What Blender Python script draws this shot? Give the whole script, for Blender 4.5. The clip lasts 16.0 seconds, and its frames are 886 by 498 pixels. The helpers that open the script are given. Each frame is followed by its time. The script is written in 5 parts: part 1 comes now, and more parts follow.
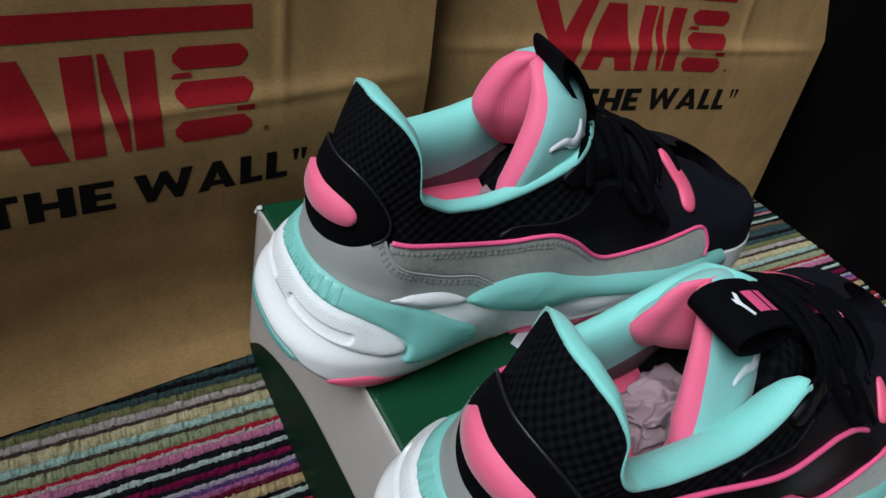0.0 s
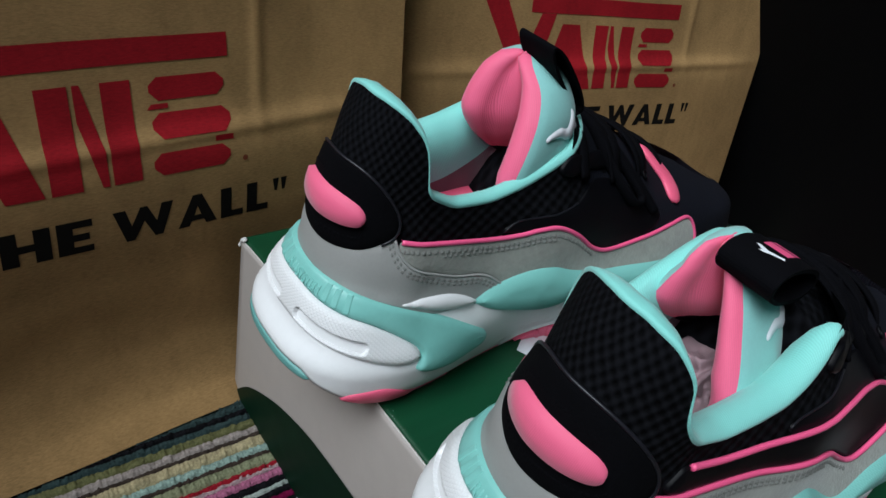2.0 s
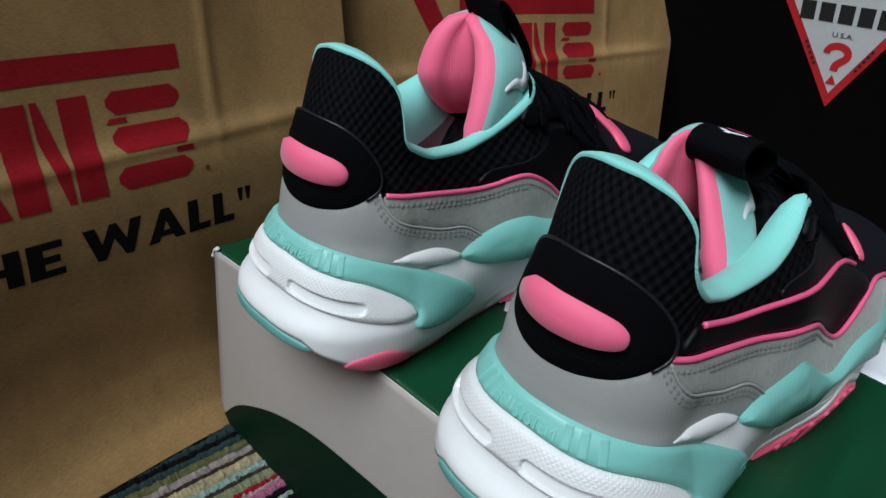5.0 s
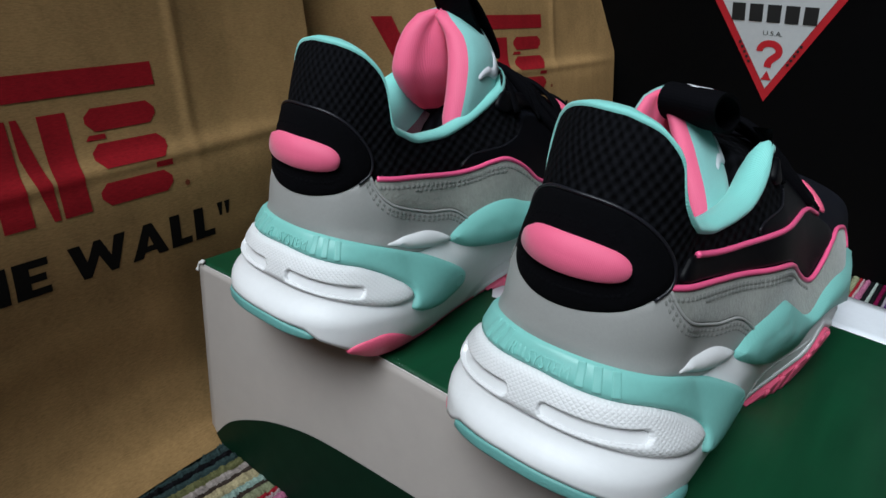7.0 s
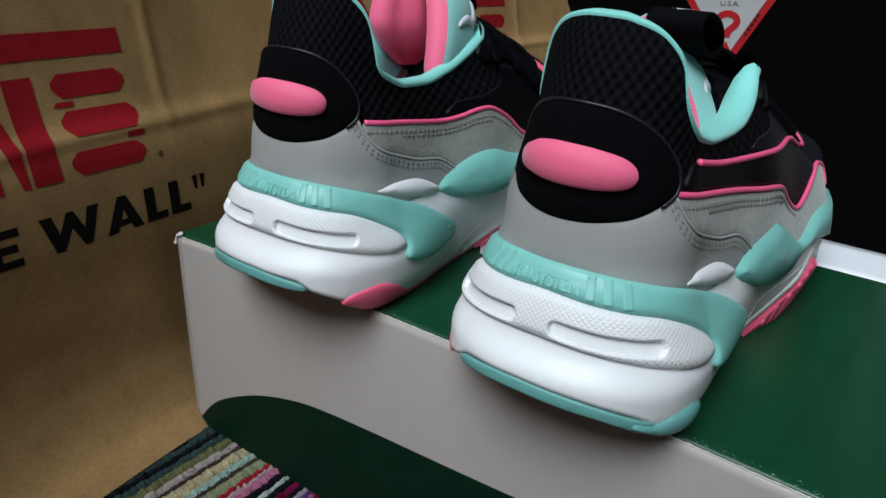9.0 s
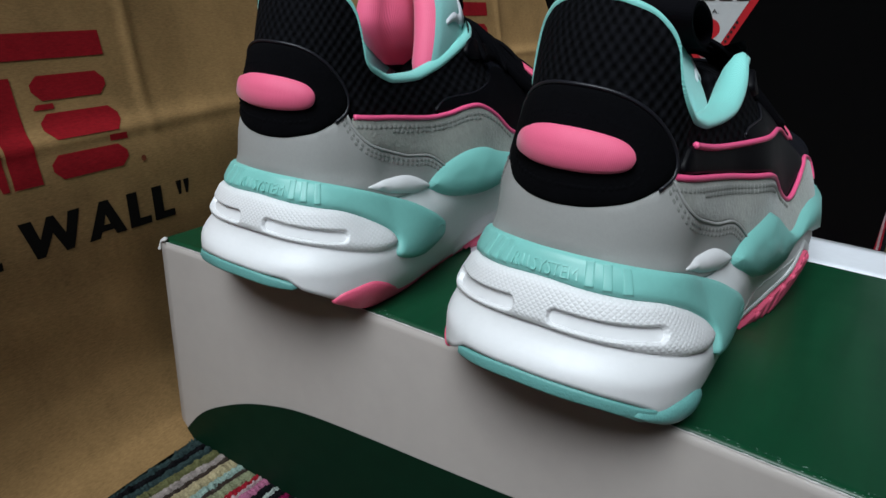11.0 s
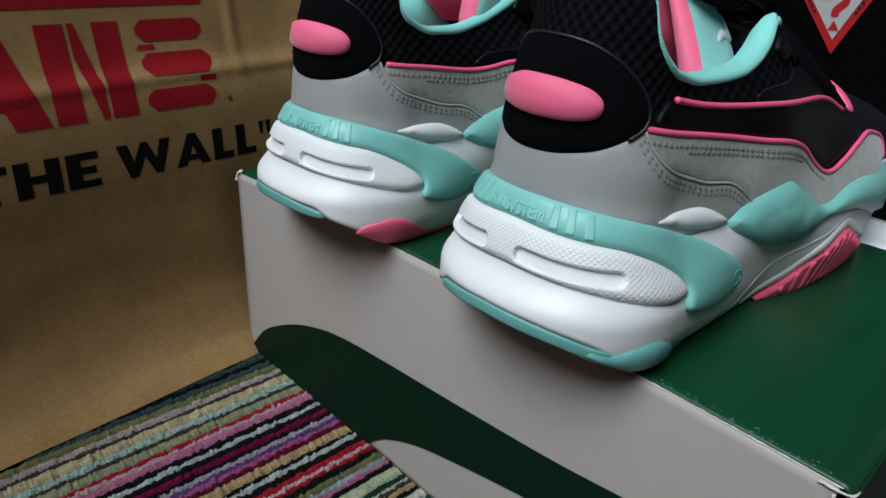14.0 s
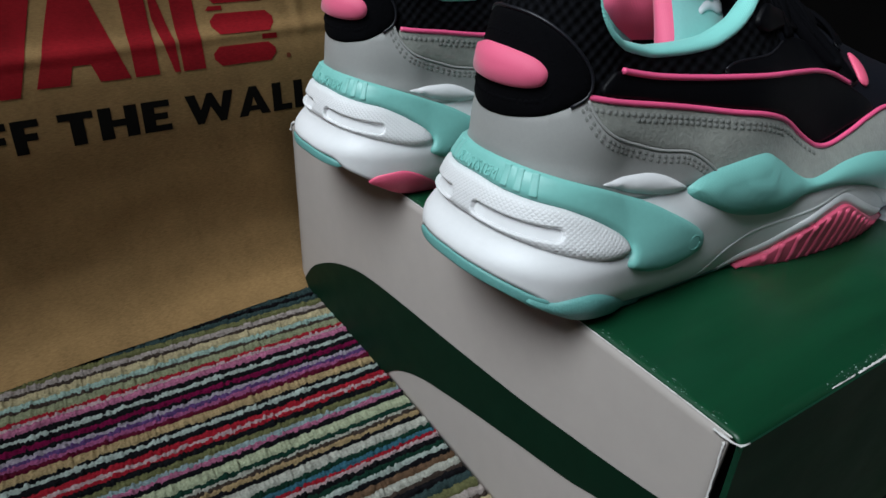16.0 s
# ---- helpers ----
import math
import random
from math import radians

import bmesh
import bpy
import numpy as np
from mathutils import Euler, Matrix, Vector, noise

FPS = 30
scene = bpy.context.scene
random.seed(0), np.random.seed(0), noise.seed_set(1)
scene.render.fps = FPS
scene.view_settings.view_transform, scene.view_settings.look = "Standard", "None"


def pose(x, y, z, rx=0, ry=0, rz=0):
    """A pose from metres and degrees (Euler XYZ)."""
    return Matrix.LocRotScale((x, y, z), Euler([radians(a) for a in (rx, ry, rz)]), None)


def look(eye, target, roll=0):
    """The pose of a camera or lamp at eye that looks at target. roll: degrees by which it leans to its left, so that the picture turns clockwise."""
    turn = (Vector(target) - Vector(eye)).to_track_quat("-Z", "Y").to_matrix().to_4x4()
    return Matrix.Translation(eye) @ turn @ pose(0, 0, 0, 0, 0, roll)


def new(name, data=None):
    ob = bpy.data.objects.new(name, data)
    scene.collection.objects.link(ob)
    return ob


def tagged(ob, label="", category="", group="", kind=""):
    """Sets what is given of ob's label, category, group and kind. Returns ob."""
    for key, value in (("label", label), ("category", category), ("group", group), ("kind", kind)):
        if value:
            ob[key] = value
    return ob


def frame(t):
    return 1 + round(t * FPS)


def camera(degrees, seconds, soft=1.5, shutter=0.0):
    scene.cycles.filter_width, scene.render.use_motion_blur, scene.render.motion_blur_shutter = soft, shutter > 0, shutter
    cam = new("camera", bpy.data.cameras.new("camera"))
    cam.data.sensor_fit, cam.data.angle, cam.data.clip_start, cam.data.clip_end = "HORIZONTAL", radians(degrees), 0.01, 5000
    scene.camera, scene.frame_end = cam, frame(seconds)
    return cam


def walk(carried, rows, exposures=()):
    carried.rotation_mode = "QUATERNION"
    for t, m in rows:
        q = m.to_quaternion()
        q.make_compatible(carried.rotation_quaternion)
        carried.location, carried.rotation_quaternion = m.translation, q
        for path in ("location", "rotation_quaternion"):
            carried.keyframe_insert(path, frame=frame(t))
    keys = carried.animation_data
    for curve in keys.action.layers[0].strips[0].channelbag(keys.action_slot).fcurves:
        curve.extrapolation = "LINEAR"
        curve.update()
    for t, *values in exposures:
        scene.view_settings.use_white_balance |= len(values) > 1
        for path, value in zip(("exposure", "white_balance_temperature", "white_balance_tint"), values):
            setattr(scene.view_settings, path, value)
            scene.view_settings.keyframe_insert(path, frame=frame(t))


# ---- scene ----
cam = camera(65.5, 16.0)
METRES = 0.2762  # length of the walk
BASE = pose(0.2725, -0.1100, 0.3655, -42.313, -13.892, 59.840)  # the first eye, over the box's near edge
ROWS = [
    (0.0, 0.0, 0.0, 0.0, 0.0, 0.0, -0.0),
    (0.5, -0.0288, 0.0039, -0.0305, -0.74, 0.95, 1.19),
    (1.0, -0.0575, 0.0043, -0.0575, -1.97, 2.74, 2.71),
    (1.5, -0.063, 0.01, -0.0697, -2.95, 3.98, 4.2),
    (2.0, -0.0914, 0.0229, -0.0855, -4.21, 4.95, 5.54),
    (2.5, -0.1096, 0.0373, -0.0997, -5.05, 5.91, 6.65),
    (3.0, -0.1264, 0.0368, -0.1133, -5.85, 6.84, 8.35),
    (3.5, -0.1345, 0.0393, -0.1402, -6.42, 7.2, 10.14),
    (4.0, -0.1483, 0.0319, -0.1778, -6.81, 7.57, 11.67),
    (6.5, -0.2336, 0.0256, -0.2813, -10.16, 11.61, 18.95),
    (7.0, -0.2607, 0.0242, -0.3066, -10.84, 11.93, 20.07),
    (7.5, -0.2831, 0.0286, -0.3293, -11.16, 11.98, 21.13),
    (8.0, -0.2998, 0.041, -0.3471, -11.94, 12.28, 21.93),
    (8.5, -0.3165, 0.0543, -0.3615, -12.56, 12.4, 23.1),
    (9.0, -0.3271, 0.0768, -0.3759, -13.45, 11.94, 23.7),
    (11.5, -0.3466, 0.1053, -0.3983, -14.82, 13.21, 25.04),
    (12.0, -0.3451, 0.1035, -0.4019, -14.41, 13.08, 25.05),
    (12.5, -0.3328, 0.1003, -0.426, -12.68, 12.69, 23.89),
    (13.0, -0.3052, 0.0816, -0.4499, -10.36, 12.84, 22.05),
    (13.5, -0.2714, 0.0584, -0.4849, -7.76, 12.85, 19.79),
    (14.0, -0.2109, 0.029, -0.5184, -4.18, 14.62, 17.14),
    (14.5, -0.1566, -0.0077, -0.5553, -0.61, 14.96, 14.79),
    (15.0, -0.1029, -0.027, -0.5657, 0.94, 14.73, 13.94),
    (15.5, -0.0698, -0.0521, -0.5802, 2.52, 14.09, 12.91),
    (16.0, -0.0382, -0.0682, -0.6016, 4.58, 13.28, 11.17),
]
walk(cam, [(t, BASE @ pose(METRES * x, METRES * y, METRES * z, 90 + pitch, roll, yaw)) for t, x, y, z, yaw, pitch, roll in ROWS])

from mathutils import geometry

# ---- light ----
world = bpy.data.worlds.new("world")
world.use_nodes = True
scene.world = world
world.node_tree.nodes["Background"].inputs["Color"].default_value = (0.75, 0.85, 1, 1)
world.node_tree.nodes["Background"].inputs["Strength"].default_value = 0.02


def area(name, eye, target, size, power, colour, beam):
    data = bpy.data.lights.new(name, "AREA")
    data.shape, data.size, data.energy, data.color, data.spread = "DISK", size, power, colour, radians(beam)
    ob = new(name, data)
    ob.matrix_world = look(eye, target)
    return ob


# Added unseen overhead light; its narrow beam leaves the near bag dimmer.
area("unseen_overhead_light", (0.22, -0.46, 1.42), (0.13, 0.50, 0.22), 1.45, 7.4, (0.85, 0.94, 1.01), 50)
scene.view_settings.exposure = 0.0


# ---- materials ----
class Nodes:
    """A small writer of node materials."""

    def __init__(self, name, rough=0.6, metallic=0.0, sheen=0.0, coat=0.0, spec=0.5):
        self.m = bpy.data.materials.new(name)
        self.m.use_nodes = True
        self.t = self.m.node_tree
        self.b = self.t.nodes["Principled BSDF"]
        self.b.inputs["Roughness"].default_value = rough
        self.b.inputs["Metallic"].default_value = metallic
        self.b.inputs["Sheen Weight"].default_value = sheen
        self.b.inputs["Coat Weight"].default_value = coat
        self.b.inputs["Specular IOR Level"].default_value = spec
        self.height = None

    def node(self, kind, **inputs):
        n = self.t.nodes.new(kind)
        for key, value in inputs.items():
            socket = n.inputs[key.replace("_", " ")]
            if isinstance(value, bpy.types.NodeSocket):
                self.t.links.new(value, socket)
            else:
                socket.default_value = value
        return n

    def coords(self, kind="Object", scale=(1, 1, 1), turn=0.0):
        c = self.t.nodes.new("ShaderNodeTexCoord")
        return self.node("ShaderNodeMapping", Vector=c.outputs[kind], Scale=scale, Rotation=(0, 0, turn)).outputs[0]

    def noise(self, vector, scale, detail=4.0, rough=0.55):
        return self.node("ShaderNodeTexNoise", Vector=vector, Scale=scale, Detail=detail, Roughness=rough).outputs["Fac"]

    def math(self, kind, a, b=0.0):
        n = self.t.nodes.new("ShaderNodeMath")
        n.operation = kind
        for k, value in enumerate((a, b)):
            if isinstance(value, bpy.types.NodeSocket):
                self.t.links.new(value, n.inputs[k])
            else:
                n.inputs[k].default_value = value
        return n.outputs[0]

    def ramp(self, fac, *stops):
        n = self.t.nodes.new("ShaderNodeValToRGB")
        self.t.links.new(fac, n.inputs[0])
        e = n.color_ramp.elements
        while len(e) < len(stops):
            e.new(0.5)
        for k, (p, c) in enumerate(stops):
            e[k].position, e[k].color = p, (*c, 1)
        return n.outputs[0]

    def colour(self, value):
        if isinstance(value, bpy.types.NodeSocket):
            self.t.links.new(value, self.b.inputs["Base Color"])
        else:
            self.b.inputs["Base Color"].default_value = (*value, 1)
        return self

    def roughness(self, value):
        self.t.links.new(value, self.b.inputs["Roughness"])
        return self

    def bump(self, height, strength=0.3, distance=0.001):
        n = self.node("ShaderNodeBump", Strength=strength, Distance=distance, Height=height)
        if self.height is not None:
            self.t.links.new(self.height, n.inputs["Normal"])
        self.height = n.outputs[0]
        self.t.links.new(self.height, self.b.inputs["Normal"])
        return self


def mixed(c, k):
    return tuple(min(1, x * k) for x in c)


def plain(name, colour, rough=0.6, grain=900.0, depth=0.15, vary=0.12, **more):
    """A surface with fine grain and large soft patches of tone."""
    n = Nodes(name, rough, **more)
    v = n.coords()
    tone = n.math("ADD", n.math("MULTIPLY", n.noise(v, 35.0), 0.6), n.math("MULTIPLY", n.noise(v, grain * 0.5), 0.4))
    n.colour(n.ramp(tone, (0.3, mixed(colour, 1 - vary)), (0.7, mixed(colour, 1 + vary))))
    n.bump(n.noise(v, grain, 3.0), depth, 0.0005)
    return n.m


def knit(name, colour, period=0.0011, depth=0.5, vary=0.12, rough=0.6, turn=0.0, sheen=0.2, spec=0.4):
    """Fine ribbed cloth: the ribs follow the cloth's own run."""
    n = Nodes(name, rough, sheen=sheen, spec=spec)
    v = n.coords("UV", (1, 1, 1), turn)
    w = n.t.nodes.new("ShaderNodeTexWave")
    n.t.links.new(v, w.inputs["Vector"])
    w.inputs["Scale"].default_value = 0.314 / period
    w.inputs["Distortion"].default_value = 0.6
    w.inputs["Detail Scale"].default_value = 2.0
    rib = w.outputs["Fac"]
    o = n.coords()
    tone = n.math("ADD", n.math("MULTIPLY", rib, 0.45), n.math("MULTIPLY", n.noise(o, 60.0), 0.55))
    n.colour(n.ramp(tone, (0.2, mixed(colour, 1 - vary)), (0.8, mixed(colour, 1 + vary))))
    n.bump(rib, depth, 0.0005).bump(n.noise(o, 2500.0, 2.0), 0.15, 0.0003)
    return n.m


def diamonds(name, colour, period, depth, rough, dark=1.0, angle=45.0, spread=1.0, sheen=0.0, spec=0.5, soft=0.0, wobble=0.0):
    """A net of crossed ridges."""
    n = Nodes(name, rough, sheen=sheen, spec=spec)
    waves = []
    for a in (angle, -angle):
        w = n.t.nodes.new("ShaderNodeTexWave")
        n.t.links.new(n.coords("UV", (1, spread, 1), radians(a)), w.inputs["Vector"])
        w.inputs["Scale"].default_value = 0.314 / period
        w.inputs["Distortion"].default_value, w.inputs["Detail Scale"].default_value = wobble, 1.6
        waves.append(w.outputs["Fac"])
    net = n.math("MAXIMUM", *waves) if not soft else n.math("POWER", n.math("MINIMUM", *waves), -soft) if soft < 0 else n.math("POWER", n.math("MULTIPLY", n.math("ADD", *waves), 0.5), soft)
    o = n.coords()
    tone = n.math("ADD", n.math("MULTIPLY", net, 0.7), n.math("MULTIPLY", n.noise(o, 80.0), 0.3))
    n.colour(n.ramp(tone, (0.35, mixed(colour, dark)), (0.8, colour)))
    n.bump(net, depth, 0.0008).bump(n.noise(o, 1500.0, 2.0), 0.1, 0.0003)
    return n.m


AQUA = (0.205, 0.53, 0.48)
PINK = (0.85, 0.13, 0.25)
M_FOAM = plain("white_foam", (0.79, 0.79, 0.795), 0.45, 700.0, 0.05, 0.03)
M_NETWHITE = diamonds("white_textured_foam", (0.80, 0.80, 0.805), 0.0013, 0.29, 0.5, 0.95, 52.0, soft=-0.3)
M_AQUA = plain("aqua_rubber", AQUA, 0.42, 900.0, 0.06, 0.05)
# Raised letters: paler aqua, the light they catch put into the colour.
M_AQUALIT = plain("aqua_lit_letters", (0.228, 0.57, 0.52), 0.42, 900.0, 0.06, 0.05)
M_AQUAPOD = diamonds("aqua_textured_rubber", AQUA, 0.0010, 0.09, 0.42, 0.96)
# Pebbled outsole rubber; shade under the foam is put into its darker aqua.
M_SHADEDSOLE = plain("aqua_outsole_shaded", (0.135, 0.37, 0.345), 0.5, 1100.0, 0.5, 0.12)
M_AQUAKNIT = knit("aqua_knit", (0.235, 0.66, 0.60), 0.0007, 0.25, 0.05, 0.6, radians(28))
M_AQUATONGUE = plain("aqua_tongue_cloth", (0.27, 0.60, 0.57), 0.65, 1800.0, 0.15, 0.06, sheen=0.2)
M_PINKKNIT = knit("pink_knit", PINK, 0.0007, 0.15, 0.04, 0.6, radians(8))
M_PINK = plain("pink_rubber", (0.90, 0.13, 0.24), 0.45, 1200.0, 0.2, 0.05)
M_PIPING = plain("pink_piping", (0.92, 0.11, 0.27), 0.45, 900.0, 0.05, 0.05)
M_LEATHER = plain("grey_leather", (0.35, 0.349, 0.337), 0.5, 1500.0, 0.12, 0.05)
M_SUEDE = plain("grey_suede", (0.275, 0.282, 0.252), 0.9, 700.0, 0.6, 0.22, sheen=0.3)
M_STITCH = plain("grey_thread", (0.21, 0.215, 0.20), 0.8, 2500.0, 0.3, 0.1)
M_NET = diamonds("black_mesh_cloth", (0.0058, 0.0061, 0.0080), 0.0039, 1.0, 0.9, 0.2, 54.0, 1.0, 0.0, 0.07, 0.7, 0.9)
M_VAMP = knit("navy_woven_cloth", (0.0042, 0.0050, 0.0095), 0.0016, 0.5, 0.3, 0.8, 0.0, 0.0, 0.15)
M_BLACKSUEDE = plain("black_suede", (0.0020, 0.0020, 0.0027), 0.95, 900.0, 0.5, 0.3, spec=0.06)
M_BLACK = plain("black_smooth_leather", (0.0022, 0.0022, 0.0032), 0.5, 900.0, 0.08, 0.2, spec=0.12)
# Glossier black, lightened too: the edges' thin highlight sits in the colour.
M_EDGELIT = plain("black_edge_highlight", (0.010, 0.010, 0.014), 0.4, 900.0, 0.05, 0.2, spec=0.4)
M_LACE = knit("black_lace", (0.0024, 0.0024, 0.0035), 0.0007, 0.35, 0.3, 0.9, 0.0, 0.0, 0.06)
M_WHITEPRINT = plain("white_print", (0.82, 0.84, 0.88), 0.4, 900.0, 0.02, 0.02)
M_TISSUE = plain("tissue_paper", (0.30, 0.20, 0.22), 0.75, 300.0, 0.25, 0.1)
M_LINING = knit("grey_lower_lining", (0.20, 0.16, 0.18), 0.0012, 0.3, 0.2, 0.85, 0.0, 0.0, 0.2)


def card(name, colour, rough, coat, streak, spec=0.3):
    n = Nodes(name, rough, coat=coat, spec=spec)
    o = n.coords()
    soft = n.noise(n.coords("Object", (1, 0.12, 1)), 90.0, 5.0, 0.6)
    n.colour(n.ramp(soft, (0.25, mixed(colour, 1 - streak)), (0.75, mixed(colour, 1 + streak))))
    n.roughness(n.math("ADD", n.math("MULTIPLY", n.noise(o, 25.0, 6.0), 0.3), rough - 0.15))
    n.bump(n.noise(o, 14.0, 3.0), 0.25, 0.002).bump(n.noise(o, 1500.0, 2.0), 0.05, 0.0003)
    return n.m


M_GREEN = card("green_printed_card", (0.004, 0.050, 0.0198), 0.36, 0.06, 0.2, 0.35)
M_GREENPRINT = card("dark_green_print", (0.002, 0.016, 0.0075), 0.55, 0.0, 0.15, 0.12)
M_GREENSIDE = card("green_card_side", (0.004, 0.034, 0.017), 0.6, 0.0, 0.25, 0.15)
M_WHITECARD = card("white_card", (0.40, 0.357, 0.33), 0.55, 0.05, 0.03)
M_RAWCARD = plain("raw_card_edge", (0.62, 0.60, 0.58), 0.9, 600.0, 0.5, 0.2)
M_SCUFF = plain("scuffed_print", (0.16, 0.26, 0.21), 0.9, 600.0, 0.3, 0.25)
M_WHITEBRIGHT = plain("white_coated_card", (0.74, 0.76, 0.80), 0.5, 600.0, 0.05, 0.04)


def kraft(name, colour, spec=0.25):
    n = Nodes(name, 0.8, spec=spec)
    o = n.coords()
    fine = n.noise(n.coords("Object", (1, 0.5, 2.5)), 700.0, 6.0, 0.7)
    soft = n.math("ADD", n.math("MULTIPLY", n.noise(o, 11.0, 5.0, 0.6), 0.6), n.math("MULTIPLY", n.noise(n.coords("Object", (1, 1, 0.4)), 55.0, 5.0, 0.65), 0.4))
    tone = n.math("ADD", n.math("MULTIPLY", fine, 0.45), n.math("MULTIPLY", soft, 0.55))
    n.colour(n.ramp(tone, (0.36, mixed(colour, 0.58)), (0.64, mixed(colour, 1.26))))
    n.bump(fine, 0.25, 0.0005).bump(n.noise(o, 45.0, 5.0), 0.3, 0.0012)
    return n.m


M_KRAFT = kraft("brown_kraft_paper", (0.345, 0.205, 0.083))
M_REDINK = kraft("red_ink", (0.31, 0.010, 0.016), 0.12)
M_FAINTINK = kraft("faint_red_ink", (0.20, 0.05, 0.025), 0.12)
M_BLACKINK = kraft("black_ink", (0.008, 0.007, 0.006), 0.08)
M_BLACKPAPER = plain("black_laminated_paper", (0.0014, 0.0014, 0.0017), 0.6, 300.0, 0.1, 0.2, spec=0.1)
M_LABELWHITE = plain("grey_white_label", (0.62, 0.64, 0.645), 0.5, 500.0, 0.05, 0.06)
M_LABELRED = plain("red_label_ink", (0.60, 0.020, 0.030), 0.5, 500.0, 0.05, 0.08)
M_LABELBLACK = plain("black_label_ink", (0.02, 0.02, 0.02), 0.5, 500.0, 0.05, 0.1)
M_WALL = plain("painted_wall", (0.42, 0.42, 0.43), 0.9, 120.0, 0.2, 0.06)
M_FLOOR = plain("floor_board", (0.16, 0.11, 0.08), 0.6, 80.0, 0.2, 0.15)


# ---- mesh helpers ----
def mesh_of(name, verts, faces, mat, uvs=None, smooth=True):
    me = bpy.data.meshes.new(name)
    me.from_pydata([tuple(map(float, v)) for v in verts], [], [tuple(f) for f in faces])
    if uvs is not None:
        layer = me.uv_layers.new(name="run")
        idx = np.empty(len(me.loops), dtype=np.int32)
        me.loops.foreach_get("vertex_index", idx)
        layer.data.foreach_set("uv", np.asarray(uvs, dtype=np.float32)[idx].ravel())
    me.materials.append(mat)
    if smooth:
        me.shade_smooth()
    me.update()
    return me


def part(name, me, parent, label="", kind=""):
    ob = new(name, me)
    ob.parent = parent
    return tagged(ob, label, "", "", kind)


def thing(name, place, label, category, group=""):
    ob = new(name)
    ob.empty_display_size = 0.02
    ob.matrix_world = place
    return tagged(ob, label, category, group)


def grid_faces(n, m, closed=False):
    """Faces over n rows of m points; closed joins each row's end to its start."""
    faces = []
    for i in range(n - 1):
        for j in range(m if closed else m - 1):
            k = (j + 1) % m
            faces.append((i * m + j, i * m + k, (i + 1) * m + k, (i + 1) * m + j))
    return faces


def box_mesh(name, lo, hi, mat, bevel=0.0008):
    bm = bmesh.new()
    bmesh.ops.create_cube(bm, size=1, matrix=Matrix.LocRotScale([(a + b) / 2 for a, b in zip(lo, hi)], None, [b - a for a, b in zip(lo, hi)]))
    if bevel:
        bmesh.ops.bevel(bm, geom=bm.edges[:], offset=bevel, segments=2, affect="EDGES", profile=0.5)
    me = bpy.data.meshes.new(name)
    bm.to_mesh(me)
    bm.free()
    me.materials.append(mat)
    return me


def smooth_path(points, step, closed=False):
    """A soft curve through the points, resampled at about the given step."""
    p = np.asarray(points, float)
    n = len(p)
    out = []
    for i in range(n if closed else n - 1):
        if closed:
            a, b, c, d = (p[(i + k) % n] for k in (-1, 0, 1, 2))
        else:
            a, b, c, d = p[max(i - 1, 0)], p[i], p[i + 1], p[min(i + 2, n - 1)]
        cnt = max(1, int(round(np.linalg.norm(c - b) / step)))
        for t in np.arange(cnt) / cnt:
            out.append(0.5 * (2 * b + (c - a) * t + (2 * a - 5 * b + 4 * c - d) * t * t + (3 * b - a - 3 * c + d) * t ** 3))
    if not closed:
        out.append(p[-1])
    return np.array(out)


def tube(points, radius, flat=1.0, ring=8, up=None):
    """Verts, faces and run of a round cord along the points; flat squeezes it along up."""
    p = np.asarray(points, float)
    n = len(p)
    t = np.gradient(p, axis=0)
    t /= np.linalg.norm(t, axis=1)[:, None] + 1e-12
    r = np.broadcast_to(np.asarray(radius, float), (n,))
    if up is None:
        ups = np.empty_like(p)
        u = np.cross(t[0], (0.3, 0.2, 0.9))
        for i in range(n):
            u = u - t[i] * (u @ t[i])
            u /= np.linalg.norm(u) + 1e-12
            ups[i] = u
    else:
        ups = np.broadcast_to(np.asarray(up, float), p.shape)
        ups = ups - t * np.sum(ups * t, axis=1)[:, None]
        ups = ups / (np.linalg.norm(ups, axis=1)[:, None] + 1e-12)
    side = np.cross(t, ups)
    a = np.arange(ring) / ring * 2 * np.pi
    v = p[:, None] + r[:, None, None] * (np.cos(a)[None, :, None] * side[:, None] + flat * np.sin(a)[None, :, None] * ups[:, None])
    v = v.reshape(-1, 3)
    f = grid_faces(n, ring, True)
    f.append(tuple(range(ring))[::-1])
    f.append(tuple((n - 1) * ring + k for k in range(ring)))
    run = np.concatenate(([0], np.cumsum(np.linalg.norm(np.diff(p, axis=0), axis=1))))
    uv = np.stack([np.repeat(run, ring), np.tile(a * 0.002, n)], axis=1)
    return v, f, uv


def distance(points, loop):
    """The distance of each point to the closed loop."""
    a, b = loop, np.roll(loop, -1, axis=0)
    ab = b - a
    out = np.full(len(points), 9.0)
    for k in range(0, len(points), 400):
        q = points[k:k + 400]
        t = np.clip(np.sum((q[:, None] - a) * ab, axis=2) / (np.sum(ab * ab, axis=1) + 1e-15), 0, 1)
        out[k:k + 400] = np.min(np.linalg.norm(q[:, None] - a - t[..., None] * ab, axis=2), axis=1)
    return out


def inside(points, loop):
    x, y = points[:, 0], points[:, 1]
    hit = np.zeros(len(points), bool)
    for (x1, y1), (x2, y2) in zip(loop, np.roll(loop, -1, axis=0)):
        if y1 != y2:
            hit ^= ((y1 > y) != (y2 > y)) & (x < (x2 - x1) * (y - y1) / (y2 - y1) + x1)
    return hit


